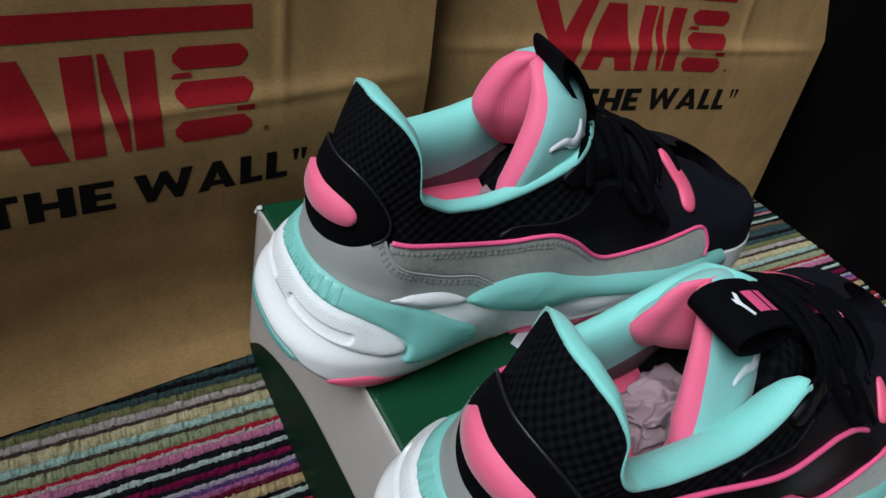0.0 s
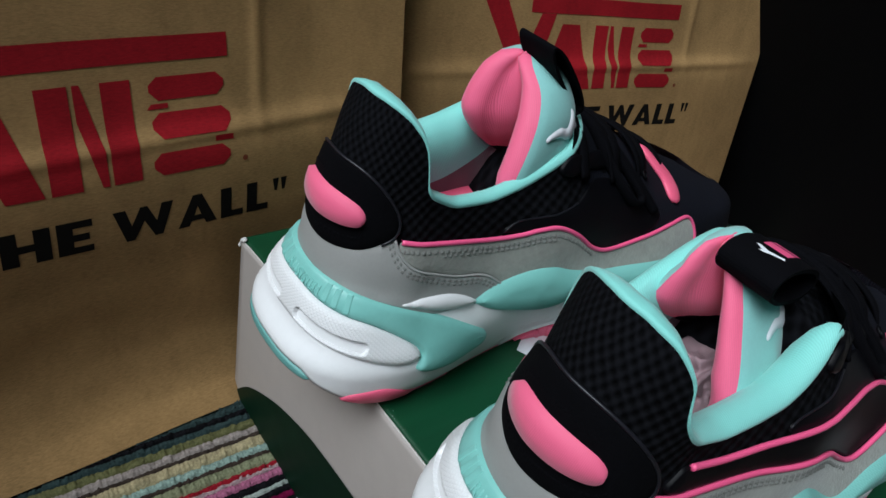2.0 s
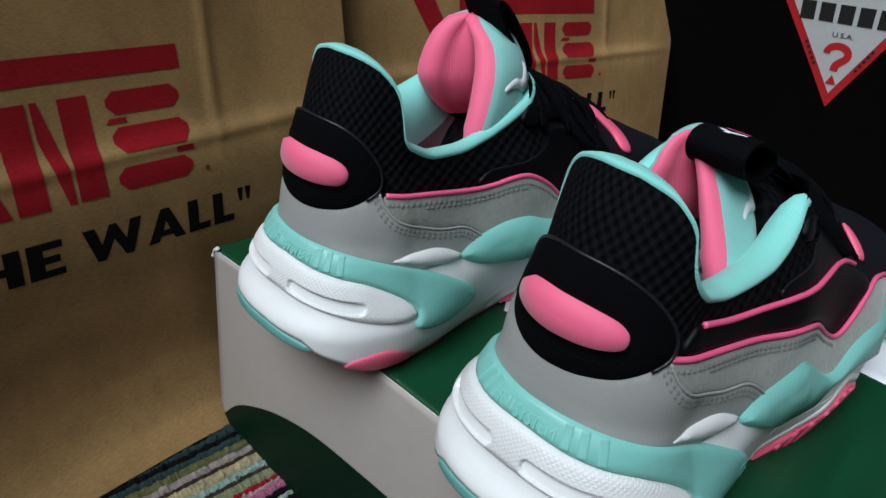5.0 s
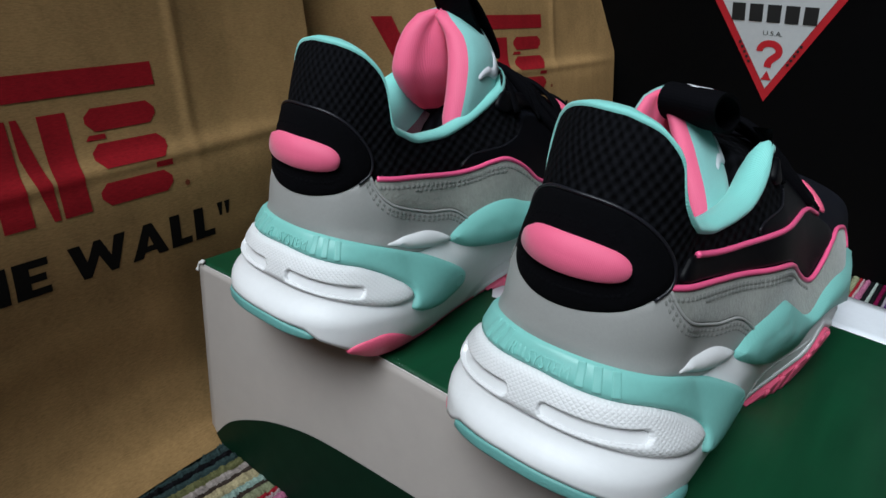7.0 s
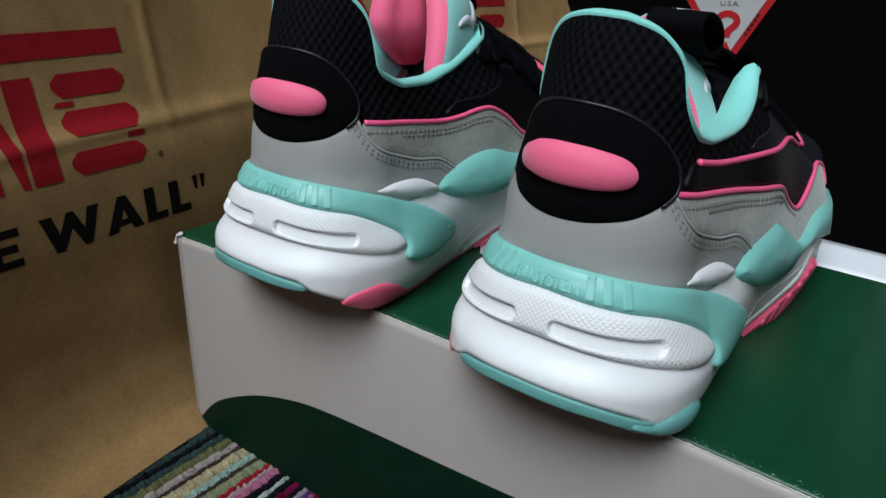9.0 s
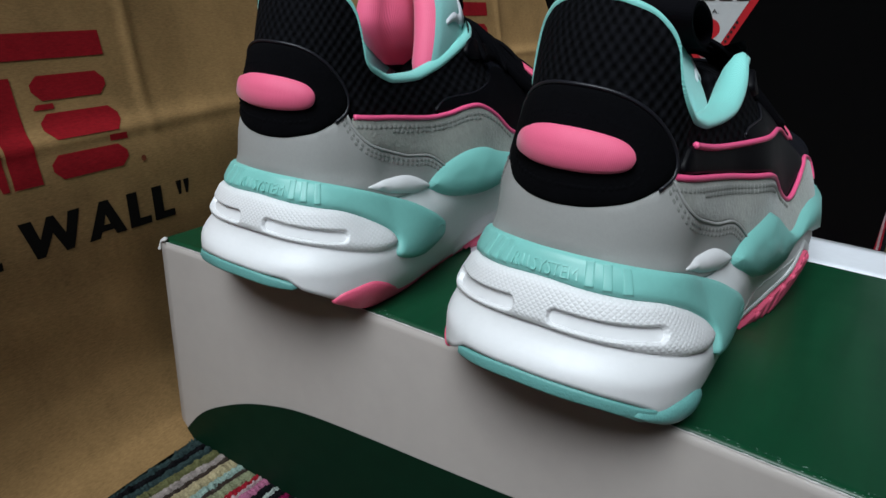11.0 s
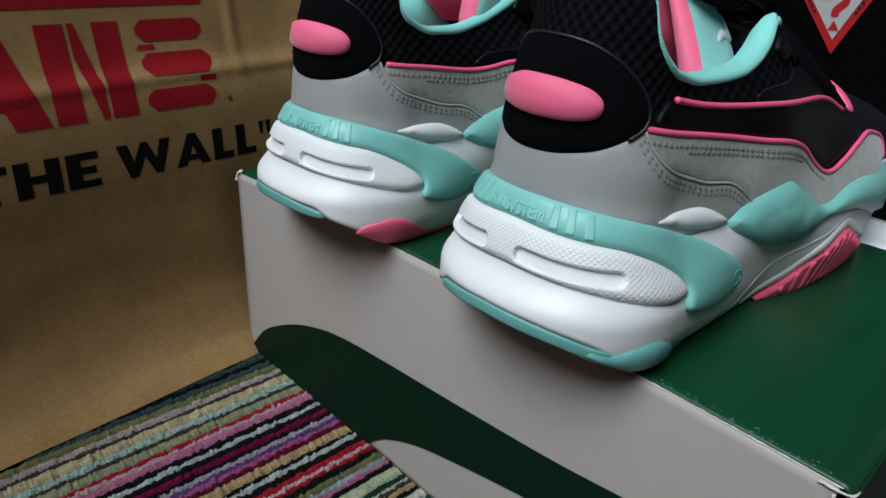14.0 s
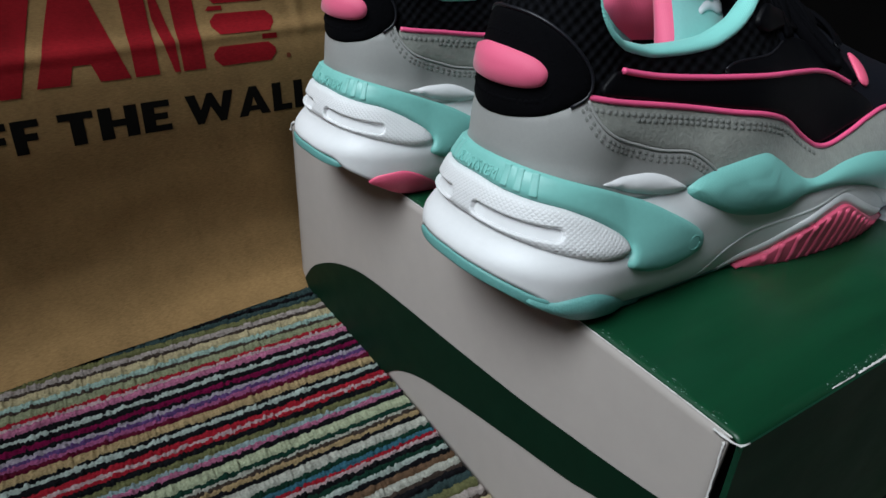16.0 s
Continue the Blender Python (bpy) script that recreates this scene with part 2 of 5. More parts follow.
def fill(loop, step, rings=(), extra=None):
    """A flat triangle net inside the closed loop: its points and faces."""
    lo, hi = loop.min(axis=0), loop.max(axis=0)
    gx, gy = np.meshgrid(np.arange(lo[0], hi[0], step), np.arange(lo[1], hi[1], step))
    gx = gx + (np.arange(gx.shape[0]) % 2)[:, None] * step * 0.5
    pts = [np.stack([gx.ravel(), gy.ravel()], axis=1)]
    t = np.roll(loop, -1, axis=0) - np.roll(loop, 1, axis=0)
    nrm = np.stack([-t[:, 1], t[:, 0]], axis=1) / (np.linalg.norm(t, axis=1)[:, None] + 1e-12)
    area2 = np.sum(loop[:, 0] * np.roll(loop[:, 1], -1) - loop[:, 1] * np.roll(loop[:, 0], -1))
    nrm *= 1 if area2 > 0 else -1
    edge = max(rings) if rings else 0.0
    g = pts[0]
    g = g[inside(g, loop)]
    g = g[distance(g, loop) > edge + 0.45 * step]
    cand = [g]
    for r in rings:
        q = loop + nrm * r
        q = q[inside(q, loop)]
        cand.append(q[distance(q, loop) > 0.93 * r])
    if extra is not None:
        far = np.min(np.linalg.norm(g[:, None] - extra[None], axis=2), axis=1) > step * .7
        cand[0] = g[far]
        cand.append(extra)
    pts = np.concatenate(cand)
    n = len(loop)
    allp = [Vector(p) for p in loop] + [Vector(p) for p in pts]
    order = list(range(n)) if area2 > 0 else list(range(n))[::-1]
    v, _, f, *_ = geometry.delaunay_2d_cdt(allp, [], [order], 1, 1e-7)
    return np.array([(p.x, p.y) for p in v]), [tuple(x) for x in f]


def text_flat(body, bold=0.0, deep=0.0):
    """Verts and faces of built-in lettering, one unit high, flat or of the given depth."""
    cu = bpy.data.curves.new("lettering", "FONT")
    cu.body, cu.offset, cu.extrude, cu.resolution_u = body, bold, deep, 3
    ob = new("lettering", cu)
    me = ob.to_mesh()
    v = np.array([tuple(q.co) for q in me.vertices])
    f = [tuple(q.vertices) for q in me.polygons]
    ob.to_mesh_clear()
    bpy.data.objects.remove(ob)
    bpy.data.curves.remove(cu)
    return v, f


# ---- the sneaker's form: v across, u from heel to toe, w up ----
def spline(xs, ys, x):
    """A soft curve through the knots."""
    xs, ys = np.asarray(xs, float), np.asarray(ys, float)
    d = np.diff(ys) / np.diff(xs)
    m = np.concatenate(([d[0]], np.where(d[:-1] * d[1:] <= 0, 0, 2 * d[:-1] * d[1:] / np.where(d[:-1] + d[1:] == 0, 1, d[:-1] + d[1:])), [d[-1]]))
    x = np.clip(np.asarray(x, float), xs[0], xs[-1])
    i = np.clip(np.searchsorted(xs, x, side="right") - 1, 0, len(xs) - 2)
    h = xs[i + 1] - xs[i]
    t = (x - xs[i]) / h
    return (1 + 2 * t) * (1 - t) ** 2 * ys[i] + t * (1 - t) ** 2 * h * m[i] + t * t * (3 - 2 * t) * ys[i + 1] + t * t * (t - 1) * h * m[i + 1]


LEVELS = (0, .006, .014, .022, .030, .036, .046, .055, .065, .078, .090, .105, .118, .132)
REAR = (.0116, .0056, .0036, .0037, .0095, .0115, .0150, .0192, .0197, .0209, .0226, .0258, .0293, .0353)
STATIONS = (.05, .08, .115, .15, .19, .24)
WIDTHS = (  # half widths in millimetres: a row for each level, a column for each station
    "40.8 42.9 44 52 55 48", "45.8 47 47 55 58 51", "49.1 48.8 49 58 61 54", "49.3 48.8 50 60 62 55", "45.9 48.4 50.5 60 61 54",
    "42.2 47 51 58 60 53", "37.9 43.3 49.5 52.5 57 51", "36.1 42 48 48.5 52.5 48", "35.9 39.7 46.5 46 47 42", "32.8 36.8 43 43 38 32",
    "29.9 33 36 36 32 26", "29.1 29.6 30.5 29 26 20", "27.6 26.8 26 24 20 15", "23.6 23 22 20 16 12")
TABLE = np.array([[float(x) / 1000 for x in row.split()] for row in WIDTHS]) - .0016
S1, UA, UT, END, SMAX = .068, .05, .24, .302, .338
_W = np.linspace(0, .132, 133)
_U = np.linspace(UA, UT, 96)
_COLS = np.stack([spline(LEVELS, TABLE[:, k], _W) for k in range(len(STATIONS))], axis=1)
_HW = np.stack([spline(STATIONS, row, _U) for row in _COLS])


def half_width(u, w):
    a = np.clip((w - _W[0]) / (_W[1] - _W[0]), 0, len(_W) - 1.001)
    b = np.clip((u - UA) / (_U[1] - _U[0]), 0, len(_U) - 1.001)
    i, j = a.astype(int), b.astype(int)
    a, b = a - i, b - j
    return (_HW[i, j] * (1 - b) + _HW[i, j + 1] * b) * (1 - a) + (_HW[i + 1, j] * (1 - b) + _HW[i + 1, j + 1] * b) * a


def ridge(u):
    return spline((.12, .15, .18, .204, .24, .27, .29, .302), (.114, .106, .095, .085, .072, .062, .052, .036), u)


def skin0(s, w):
    q = np.abs(s)
    th = np.clip(q / S1, 0, 1) * math.pi / 2
    a, b = UA - spline(LEVELS, REAR, w), half_width(np.full_like(q, UA), w)
    n = 2.5 - .40 * np.clip((w - .042) / .014, 0, 1) - .15 * np.clip((w - .056) / .024, 0, 1)
    n = np.where(s < 0, n - .32, n)
    c, sn = np.cos(th), np.sin(th)
    r = (np.maximum(c / a, 1e-9) ** n + np.maximum(sn / b, 1e-9) ** n) ** (-1 / n)
    u1, v1 = UA - r * c, r * sn
    u2 = np.clip(UA + q - S1, UA, UT)
    v2 = half_width(u2, w)
    th = np.clip((q - S1 - UT + UA) / .08, 0, 1) * math.pi / 2
    a, b = END - .4 * np.maximum(w - .03, 0) - .3 * np.maximum(.012 - w, 0) - UT, half_width(np.full_like(q, UT), w)
    c, sn = np.cos(th), np.sin(th)
    r = (np.maximum(sn / a, 1e-9) ** 2.3 + np.maximum(c / b, 1e-9) ** 2.3) ** (-1 / 2.3)
    u3, v3 = UT + r * sn, r * c
    heel, toe = q < S1, q > S1 + UT - UA
    u = np.where(heel, u1, np.where(toe, u3, u2))
    v = np.where(heel, v1, np.where(toe, v3, v2))
    t = np.clip((w - .05) / np.maximum(ridge(u) - .05, .004), 0, 1)
    v = v * (1 - np.clip((u - .12) / .03, 0, 1) * (1 - np.sqrt(1 - t ** 3)))
    waist = .22 * np.exp(-((q - .155) / .045) ** 2) * np.clip((.036 - w) / .03, 0, 1)
    v = np.where(s < 0, v * (1 - .09 * np.clip(q / .05, 0, 1) - .035 * np.exp(-((q - .05) / .022) ** 2) - .08 * np.exp(-((q - .105) / .03) ** 2) - waist), v)
    return np.stack([np.where(s < 0, -v, v), u, w], axis=-1)


def skin(s, w, off=0.0):
    """Points of the shoe's side: s runs from the middle of the heel (inner side minus), w is the height, off stands proud."""
    s, w = np.broadcast_arrays(np.asarray(s, float), np.asarray(w, float))
    p = skin0(s, w)
    off = np.asarray(off, float)
    if np.any(off != 0):
        e = .0015
        n = np.cross(skin0(s + e, w) - skin0(s - e, w), skin0(s, np.minimum(w + e, .132)) - skin0(s, np.maximum(w - e, 0)))
        n /= np.linalg.norm(n, axis=-1)[..., None] + 1e-12
        p = p + n * off[..., None] if off.ndim else p + n * off
    return p


def sole_floor(s):
    """The underside: the heel is cut away, the toe springs up."""
    q = np.abs(s)
    return spline((0, .015, .026, .034, .042, .050, .058, .10, .27, .31, .338), (.0166, .0160, .0142, .0116, .0075, .0028, .0003, 0, 0, .006, .011), q)


def collar(s, lift_out=0.0, lift_in=0.0):
    """The height of the opening's edge; the notch lies further forward on the inner side; the lifts raise its middle."""
    outer = spline((0, .013, .023, .035, .044, .049, .0508, .0535, .061, .072, .083, .094, .107, .119, .130, .138, .149, .157),
                   (.1275, .1273, .1264, .1245, .1204, .1156, .1093, .1044, .0982, .0937, .0914, .0912, .0920, .0955, .1018, .1115, .1180, .1205), np.abs(s))
    inner = spline((0, .012, .028, .043, .054, .059, .0615, .064, .072, .082, .095, .110, .125, .138, .149, .162),
                   (.1275, .1274, .1265, .1243, .1199, .1150, .1083, .0995, .0938, .0900, .0896, .0925, .0980, .1035, .1075, .1105), np.abs(s))
    swell = np.exp(-((np.abs(s) - .118) / .030) ** 2)
    return np.where(np.asarray(s) < 0, inner + lift_in * swell, outer + lift_out * swell)


BASE_Y, BASE_Z = -0.032, 0.1147


class Sneaker:
    """One shoe of the pair; hand is 1 for the right foot, -1 for the left."""

    def __init__(self, hand, x, label):
        self.hand = hand
        self.root = thing("sneaker", pose(x, BASE_Y, BASE_Z), label, "shoe", "pair of sneakers")

    def add(self, name, verts, faces, mat, uvs=None, parent=None, label="", smooth=True):
        v = np.array(verts, float)
        v[:, 0] *= self.hand
        if self.hand < 0:
            faces = [tuple(f)[::-1] for f in faces]
        return part(name, mesh_of(name, v, faces, mat, uvs, smooth), parent or self.root, label)

    def patch(self, name, outline, mat, height=.001, edge=.0015, puff=0.0, base=0.0, step=.003, parent=None, label="", carve=None, soft=True, sink=.0008, extra=None, facet=False, relax=0):
        """A panel laid on the skin, with rounded rim; puff swells its middle, carve sinks parts of it."""
        loop = smooth_path(outline, step * .6, True) if soft else smooth_corners(outline, step * .6)
        p, f = fill(loop, step, (edge * .3, edge), extra)
        d = distance(p, loop)
        k = np.clip(d / edge, 0, 1)
        off = base + height * (.35 * np.sqrt(1 - (1 - np.clip(4 * k, 0, 1)) ** 2) + .65 * (1 - (1 - k) ** 1.7) if facet else np.sqrt(1 - (1 - k) ** 2))
        if puff:
            m = d.max()
            off = off + puff * (1 - (1 - d / m) ** 2)
        if relax:  # soften the ridges of the swell
            pairs = np.array([(q[i], q[i - 1]) for q in f for i in range(len(q))])
            count = np.bincount(pairs.ravel(), minlength=len(p))
            for _ in range(relax):
                total = np.bincount(pairs[:, 0], off[pairs[:, 1]], len(p)) + np.bincount(pairs[:, 1], off[pairs[:, 0]], len(p))
                off = np.where(d < edge * .35, off, total / np.maximum(count, 1))
        off = np.where(d < 1e-6, base - sink, off)
        if carve is not None:
            off = off - carve(p)
        return self.add(name, skin(p[:, 0], p[:, 1], off), f, mat, p, parent, label)

    def stitches(self, parent, rows, mat, side, label, base=.00125, step=.0028):
        """Short raised threads along each row; a row is a line and its set-off to the right."""
        verts, faces = [], []
        for line, gap in rows:
            q = smooth_path(line, step)
            t = np.gradient(q, axis=0)
            t /= np.linalg.norm(t, axis=1)[:, None]
            q = q + np.stack([t[:, 1], -t[:, 0]], axis=1) * gap
            for c, d in zip(q[1:-1], t[1:-1]):
                e = np.array((-d[1], d[0])) * 1.3
                ring = [c - d * .0012, c - d * .0008 + e * .0006, c + d * .0008 + e * .0006, c + d * .0012, c + d * .0008 - e * .0006, c - d * .0008 - e * .0006]
                ring = np.array([r * (side, 1) for r in ring])
                n = len(verts)
                verts += list(skin(ring[:, 0], ring[:, 1], np.full(6, base)))
                verts += list(skin(ring[::3, 0].mean(keepdims=True), ring[::3, 1].mean(keepdims=True), np.full(1, base + .00065)))
                faces += [(n + i, n + (i + 1) % 6, n + 6) if side > 0 else (n + (i + 1) % 6, n + i, n + 6) for i in range(6)]
        return self.add("stitching", np.array(verts), faces, mat, None, parent, label)

    def cord(self, name, line, radius, mat, off=.001, flat=.8, parent=None, label="", step=.0025):
        q = smooth_path(line, step)
        proud = off(q[:, 1]) if callable(off) else np.full(len(q), off)
        p = skin(q[:, 0], q[:, 1], proud)
        n = skin(q[:, 0], q[:, 1], proud + .001) - p
        v, f, uv = tube(p, radius, flat, 8, n)
        return self.add(name, v, f, mat, uv, parent, label)


def smooth_corners(outline, step):
    """The outline with straight runs, resampled."""
    p = np.asarray(outline, float)
    out = []
    for a, b in zip(p, np.roll(p, -1, axis=0)):
        n = max(1, int(round(np.linalg.norm(b - a) / step)))
        out += [a + (b - a) * t for t in np.arange(n) / n]
    return np.array(out)


def both(line):
    return [(-a, b) for a, b in line]


SUEDE_TOP = [(.048, .0790), (.071, .0760), (.092, .0730), (.113, .0697), (.131, .0672), (.145, .0630), (.156, .0560), (.166, .0505), (.175, .0497), (.188, .0530), (.201, .0570), (.216, .0590), (.230, .0565)]
SUEDE_LOW = [(.0485, .0783), (.0530, .0722), (.0600, .0670), (.0720, .0628), (.0835, .0592), (.0970, .0570), (.1062, .0518), (.1110, .0475)]
STRIP_TOP = [(.0660, .0866), (.0820, .0836), (.1030, .0816), (.1240, .0805), (.1520, .0790), (.1690, .0775), (.1810, .0750), (.1940, .0700)]
POD_TOP = [(.0965, .0440), (.1035, .0486), (.1180, .0520), (.1335, .0535), (.1430, .0495), (.1530, .0427), (.1590, .0402), (.1670, .0406), (.1840, .0438), (.2000, .0450), (.2220, .0425), (.2450, .0410), (.2620, .0380)]
POD_LOW = [(.258, .0255), (.2265, .0225), (.2020, .0290), (.1810, .0330), (.1570, .0328), (.1480, .0285), (.1380, .0263), (.1230, .0292), (.1050, .0368), (.0975, .0410)]
SUEDE_TOP_IN = [(.053, .0772), (.074, .0755), (.099, .0726), (.112, .0730), (.122, .0748), (.132, .0748), (.144, .0695), (.157, .0605), (.170, .0573), (.192, .0590), (.214, .0610), (.232, .0606)]
POD_TOP_IN = [(.0935, .0450), (.1040, .0515), (.1200, .0568), (.1330, .0570), (.1460, .0530), (.1650, .0495), (.1890, .0485), (.2157, .0470), (.245, .0445), (.262, .0405)]
POD_LOW_IN = [(.258, .0290), (.2265, .0300), (.190, .0355), (.155, .0385), (.134, .0345), (.120, .0348), (.106, .0375), (.0955, .0425)]
LEAF = [(.0560, .0500), (.0620, .0514), (.0690, .0523), (.0805, .0522), (.0900, .0490), (.0968, .0440), (.0870, .0427), (.0745, .0443), (.0640, .0475)]
BAND_TOP = [(.0, .0558), (.0100, .0556), (.0230, .0547), (.0400, .0527), (.0550, .0498), (.0680, .0460), (.0800, .0413), (.0905, .0360), (.0985, .0315), (.1045, .0270)]
BAND_LOW = [(.1055, .0215), (.1010, .0183), (.0880, .0165), (.0770, .0180), (.0690, .0204), (.0650, .0232), (.0662, .0258), (.0672, .0285), (.0655, .0316), (.0600, .0353), (.0520, .0394), (.0420, .0427), (.0300, .0443), (.0180, .0454), (.0080, .0462), (.0, .0465)]
WEDGE_LOW = [(.0672, .0293), (.0660, .0266), (.0590, .0260), (.0500, .0273), (.0430, .0287), (.0310, .0308), (.0190, .0321), (.0060, .0329), (.0, .0330)]
WEDGE_TOP = [(.0, .0474), (.0080, .0471), (.0180, .0463), (.0300, .0452), (.0420, .0436), (.0520, .0403), (.0600, .0362), (.0650, .0326)]
ARCH_TOP = [(.143, .0006), (.1500, .0066), (.1600, .0150), (.1710, .0212), (.1800, .0243), (.1845, .0250), (.1890, .0238), (.2020, .0178), (.2180, .0112), (.236, .0052), (.246, .0006)]
SLOTS = (((.0085, .0371), (.0400, .0350)), ((-.0085, .0372), (-.0415, .0340)))
HEEL_TAB = [(0, .0688), (.0100, .0691), (.0180, .0699), (.0300, .0718), (.0410, .0755), (.0480, .0790), (.0500, .0835), (.0470, .0892), (.0375, .0960), (.0250, .1006), (.0100, .1027)]


def mirrored_loop(right):
    """A closed outline from its right half, which starts and ends at the middle."""
    return list(right) + [(-a, b) for a, b in right[::-1] if a > 1e-9]


def build_sneaker(hand, x, label, rise, shift, back, pinch, loop_tilt, loop_at, loop_fat, mark_at, front, front_in, lifts, lobe_low):
    k = Sneaker(hand, x, label)

    # midsole
    s = np.linspace(-SMAX, SMAX, 241)
    top = spline((0, .05, .09, .13, .16, .2, .26, .338), (.053, .050, .0455, .048, .042, .044, .040, .029), np.abs(s))
    low = sole_floor(s)
    low = low + .0030 * np.clip((.046 - np.abs(s)) / .010, 0, 1) * np.clip((s + .026) / .006, 0, 1)
    rows = []
    for t in np.linspace(0, 1, 22):
        w = low + .0012 + (top - low - .0012) * t
        rows.append(skin(s, w, np.full(len(s), .0006)))
    bottom = rows[0].copy()
    bottom[:, 2] = low + .0006
    bottom[:, 0] *= .93
    bottom[:, 1] = .15 + (bottom[:, 1] - .15) * .975
    floor_mid = bottom.copy()
    floor_mid[:, 0] *= .02
    lid = rows[-1].copy()
    lid[:, 0] *= .8
    lid[:, 1] = .15 + (lid[:, 1] - .15) * .95
    rows = [floor_mid, bottom] + rows + [lid]
    midsole = k.add("midsole", np.concatenate(rows), grid_faces(len(rows), len(s)), M_FOAM, None, None, "thick sculpted white foam midsole")

    # textured wedge round the heel with its sunk slots
    def slots(p):
        depth = np.zeros(len(p))
        for (x1, y1), (x2, y2) in SLOTS:
            a, d = np.array((x1, y1)), np.array((x2 - x1, y2 - y1))
            t = np.clip(((p - a) @ d) / (d @ d), 0, 1)
            r = np.linalg.norm(p - a - t[:, None] * d, axis=1)
            k1 = np.clip((.0026 - r) / .0009, 0, 1)
            depth = np.maximum(depth, .0024 * k1 * k1 * (3 - 2 * k1))
        return depth
    wedge = mirrored_loop(WEDGE_LOW[::-1] + WEDGE_TOP[::-1])
    rims = []
    for (x1, y1), (x2, y2) in SLOTS:
        tilt = math.atan2(y2 - y1, x2 - x1)

        def stadium(r, n=7):
            ring = [(x2 + r * math.cos(tilt + a), y2 + r * math.sin(tilt + a)) for a in np.linspace(-1.57, 1.57, n)]
            return ring + [(x1 - r * math.cos(tilt + a), y1 - r * math.sin(tilt + a)) for a in np.linspace(-1.57, 1.57, n)]
        rims += [smooth_corners(stadium(r, 11), .0006) for r in (.0013, .0017, .0019, .0021, .0023, .0026, .0031)]
        k.patch("slot", stadium(.0020), M_FOAM, .0001, .0006, 0, .0012, .001, midsole, "", None, False, 0)
    k.patch("heel_wedge", wedge, M_NETWHITE, .0026, .0024, .0008, 0, .0010, midsole, "white foam wedge with a diamond texture and slots", slots, True, .0008, np.concatenate(rims))

    # aqua band above it
    band = mirrored_loop(BAND_TOP + BAND_LOW)
    strap = k.patch("heel_band", band, M_AQUA, .0022, .0022, .0004, .0006, .0022, None, "smooth aqua rubber band round the heel")
    for c in (.0180, .0240, .0305, -.0160, -.0215, -.0275):
        hi, lo = spline([q[0] for q in BAND_TOP], [q[1] for q in BAND_TOP], abs(c)), spline([q[0] for q in BAND_LOW[::-1]][:8], [q[1] for q in BAND_LOW[::-1]][:8], abs(c))
        k.patch("rib", [(hand * c - .0017, lo + .0012), (hand * c + .0017, lo + .0012), (hand * c + .0017, hi - .0012), (hand * c - .0017, hi - .0012)], M_AQUA, .0003, .0004, 0, .0029, .0008, strap, "", None, False, .0006)
    for c in (.0985, -.0985):
        ring = [(c + .0032 * math.cos(a), .0245 + .0028 * math.sin(a)) for a in np.linspace(0, 2 * math.pi, 13)[:-1]]
        k.cord("ring_mark", ring + ring[:1], .0005, M_AQUA, .0027, 1, strap, "", .0012)
    for body, x0, x1 in (("R", -.0122, -.0092), ("SYSTEM", -.0036, .0140)):
        v, f = text_flat(body, .0, .5)
        px = (v[:, 0] - v[:, 0].min()) / np.ptp(v[:, 0]) * (x1 - x0) + x0
        py = v[:, 1] / v[:, 1].max() * .0034 + .0477 - .030 * np.maximum(np.abs(px) - .006, 0)
        k.add("embossed_word", skin(px * hand, py, np.where(v[:, 2] > 0, .00335, .0026)), f, M_AQUALIT, None, strap, "", False)
    for c in (-.0080, -.0056):
        k.patch("embossed_bar", [(hand * (c - .0001), .0478), (hand * (c + .0009), .0478), (hand * (c + .0003), .0511), (hand * (c - .0007), .0511)], M_AQUALIT, .0003, .0003, 0, .0030, .001, strap, "", None, False, .0002)

    # leaf, front pod, arch plate and tread on both sides
    def flare(w):
        return .0018 * np.clip((.012 - w) / .012, 0, 1)
    for side in (1, -1):
        flip = (lambda q: list(q)) if side > 0 else both
        k.patch("foam_leaf", flip(LEAF), M_FOAM, .0010, .0022, .0020, .0004, .0018, midsole, "white foam leaf")
        k.patch("side_pod", flip(POD_TOP + POD_LOW if side > 0 else POD_TOP_IN + POD_LOW_IN), M_AQUAPOD, .0052, .0090, .0, .0006, .0013, None, "aqua textured side pod", None, True, .0008, None, True, 14)
        arch = k.patch("arch_plate", flip(ARCH_TOP), M_PINK, .0006, .0010, 0, .0016 if side > 0 else .0004, .0022, None, "pink ribbed arch plate", lambda p: -flare(p[:, 1]), sink=.0032)
        for c in np.linspace(.151, .230, 14):
            hi = float(spline([q[0] for q in ARCH_TOP], [q[1] for q in ARCH_TOP], c)) - .0012
            if hi > .004:
                k.cord("rib", flip([(c + .0015, .0012), (c, hi * .5 + .001), (c - .0015, hi)]), .0015, M_PINK, lambda w, at=.0020 if side > 0 else .0008: at + flare(w), .6, arch, "", .003)
        ridge_line = [(a - .0022, b + .0028) for a, b in ARCH_TOP[1:]]
        k.cord("foam_ridge", flip([(.112, .0020), (.121, .0110), (.134, .0170), (.153, .0235), (.163, .0265), (.182, .0310), (.202, .0290), (.222, .0190), (.237, .0110)]), .0011, M_FOAM, .0003, .5, midsole)
        k.cord("foam_ridge", flip([(.128, .0020)] + ridge_line), .0026, M_FOAM, .0002, .45, midsole)
        tread_top = [(.0400, .0133), (.0470, .0150), (.0535, .0156), (.0600, .0132), (.068, .0080), (.076, .0036), (.10, .0016), (.139, .0014)]
        tread_low = [(.139, -.0004), (.10, -.0004), (.068, -.0004), (.058, -.0002), (.0500, .0020), (.042, .0066), (.0365, .0098)]
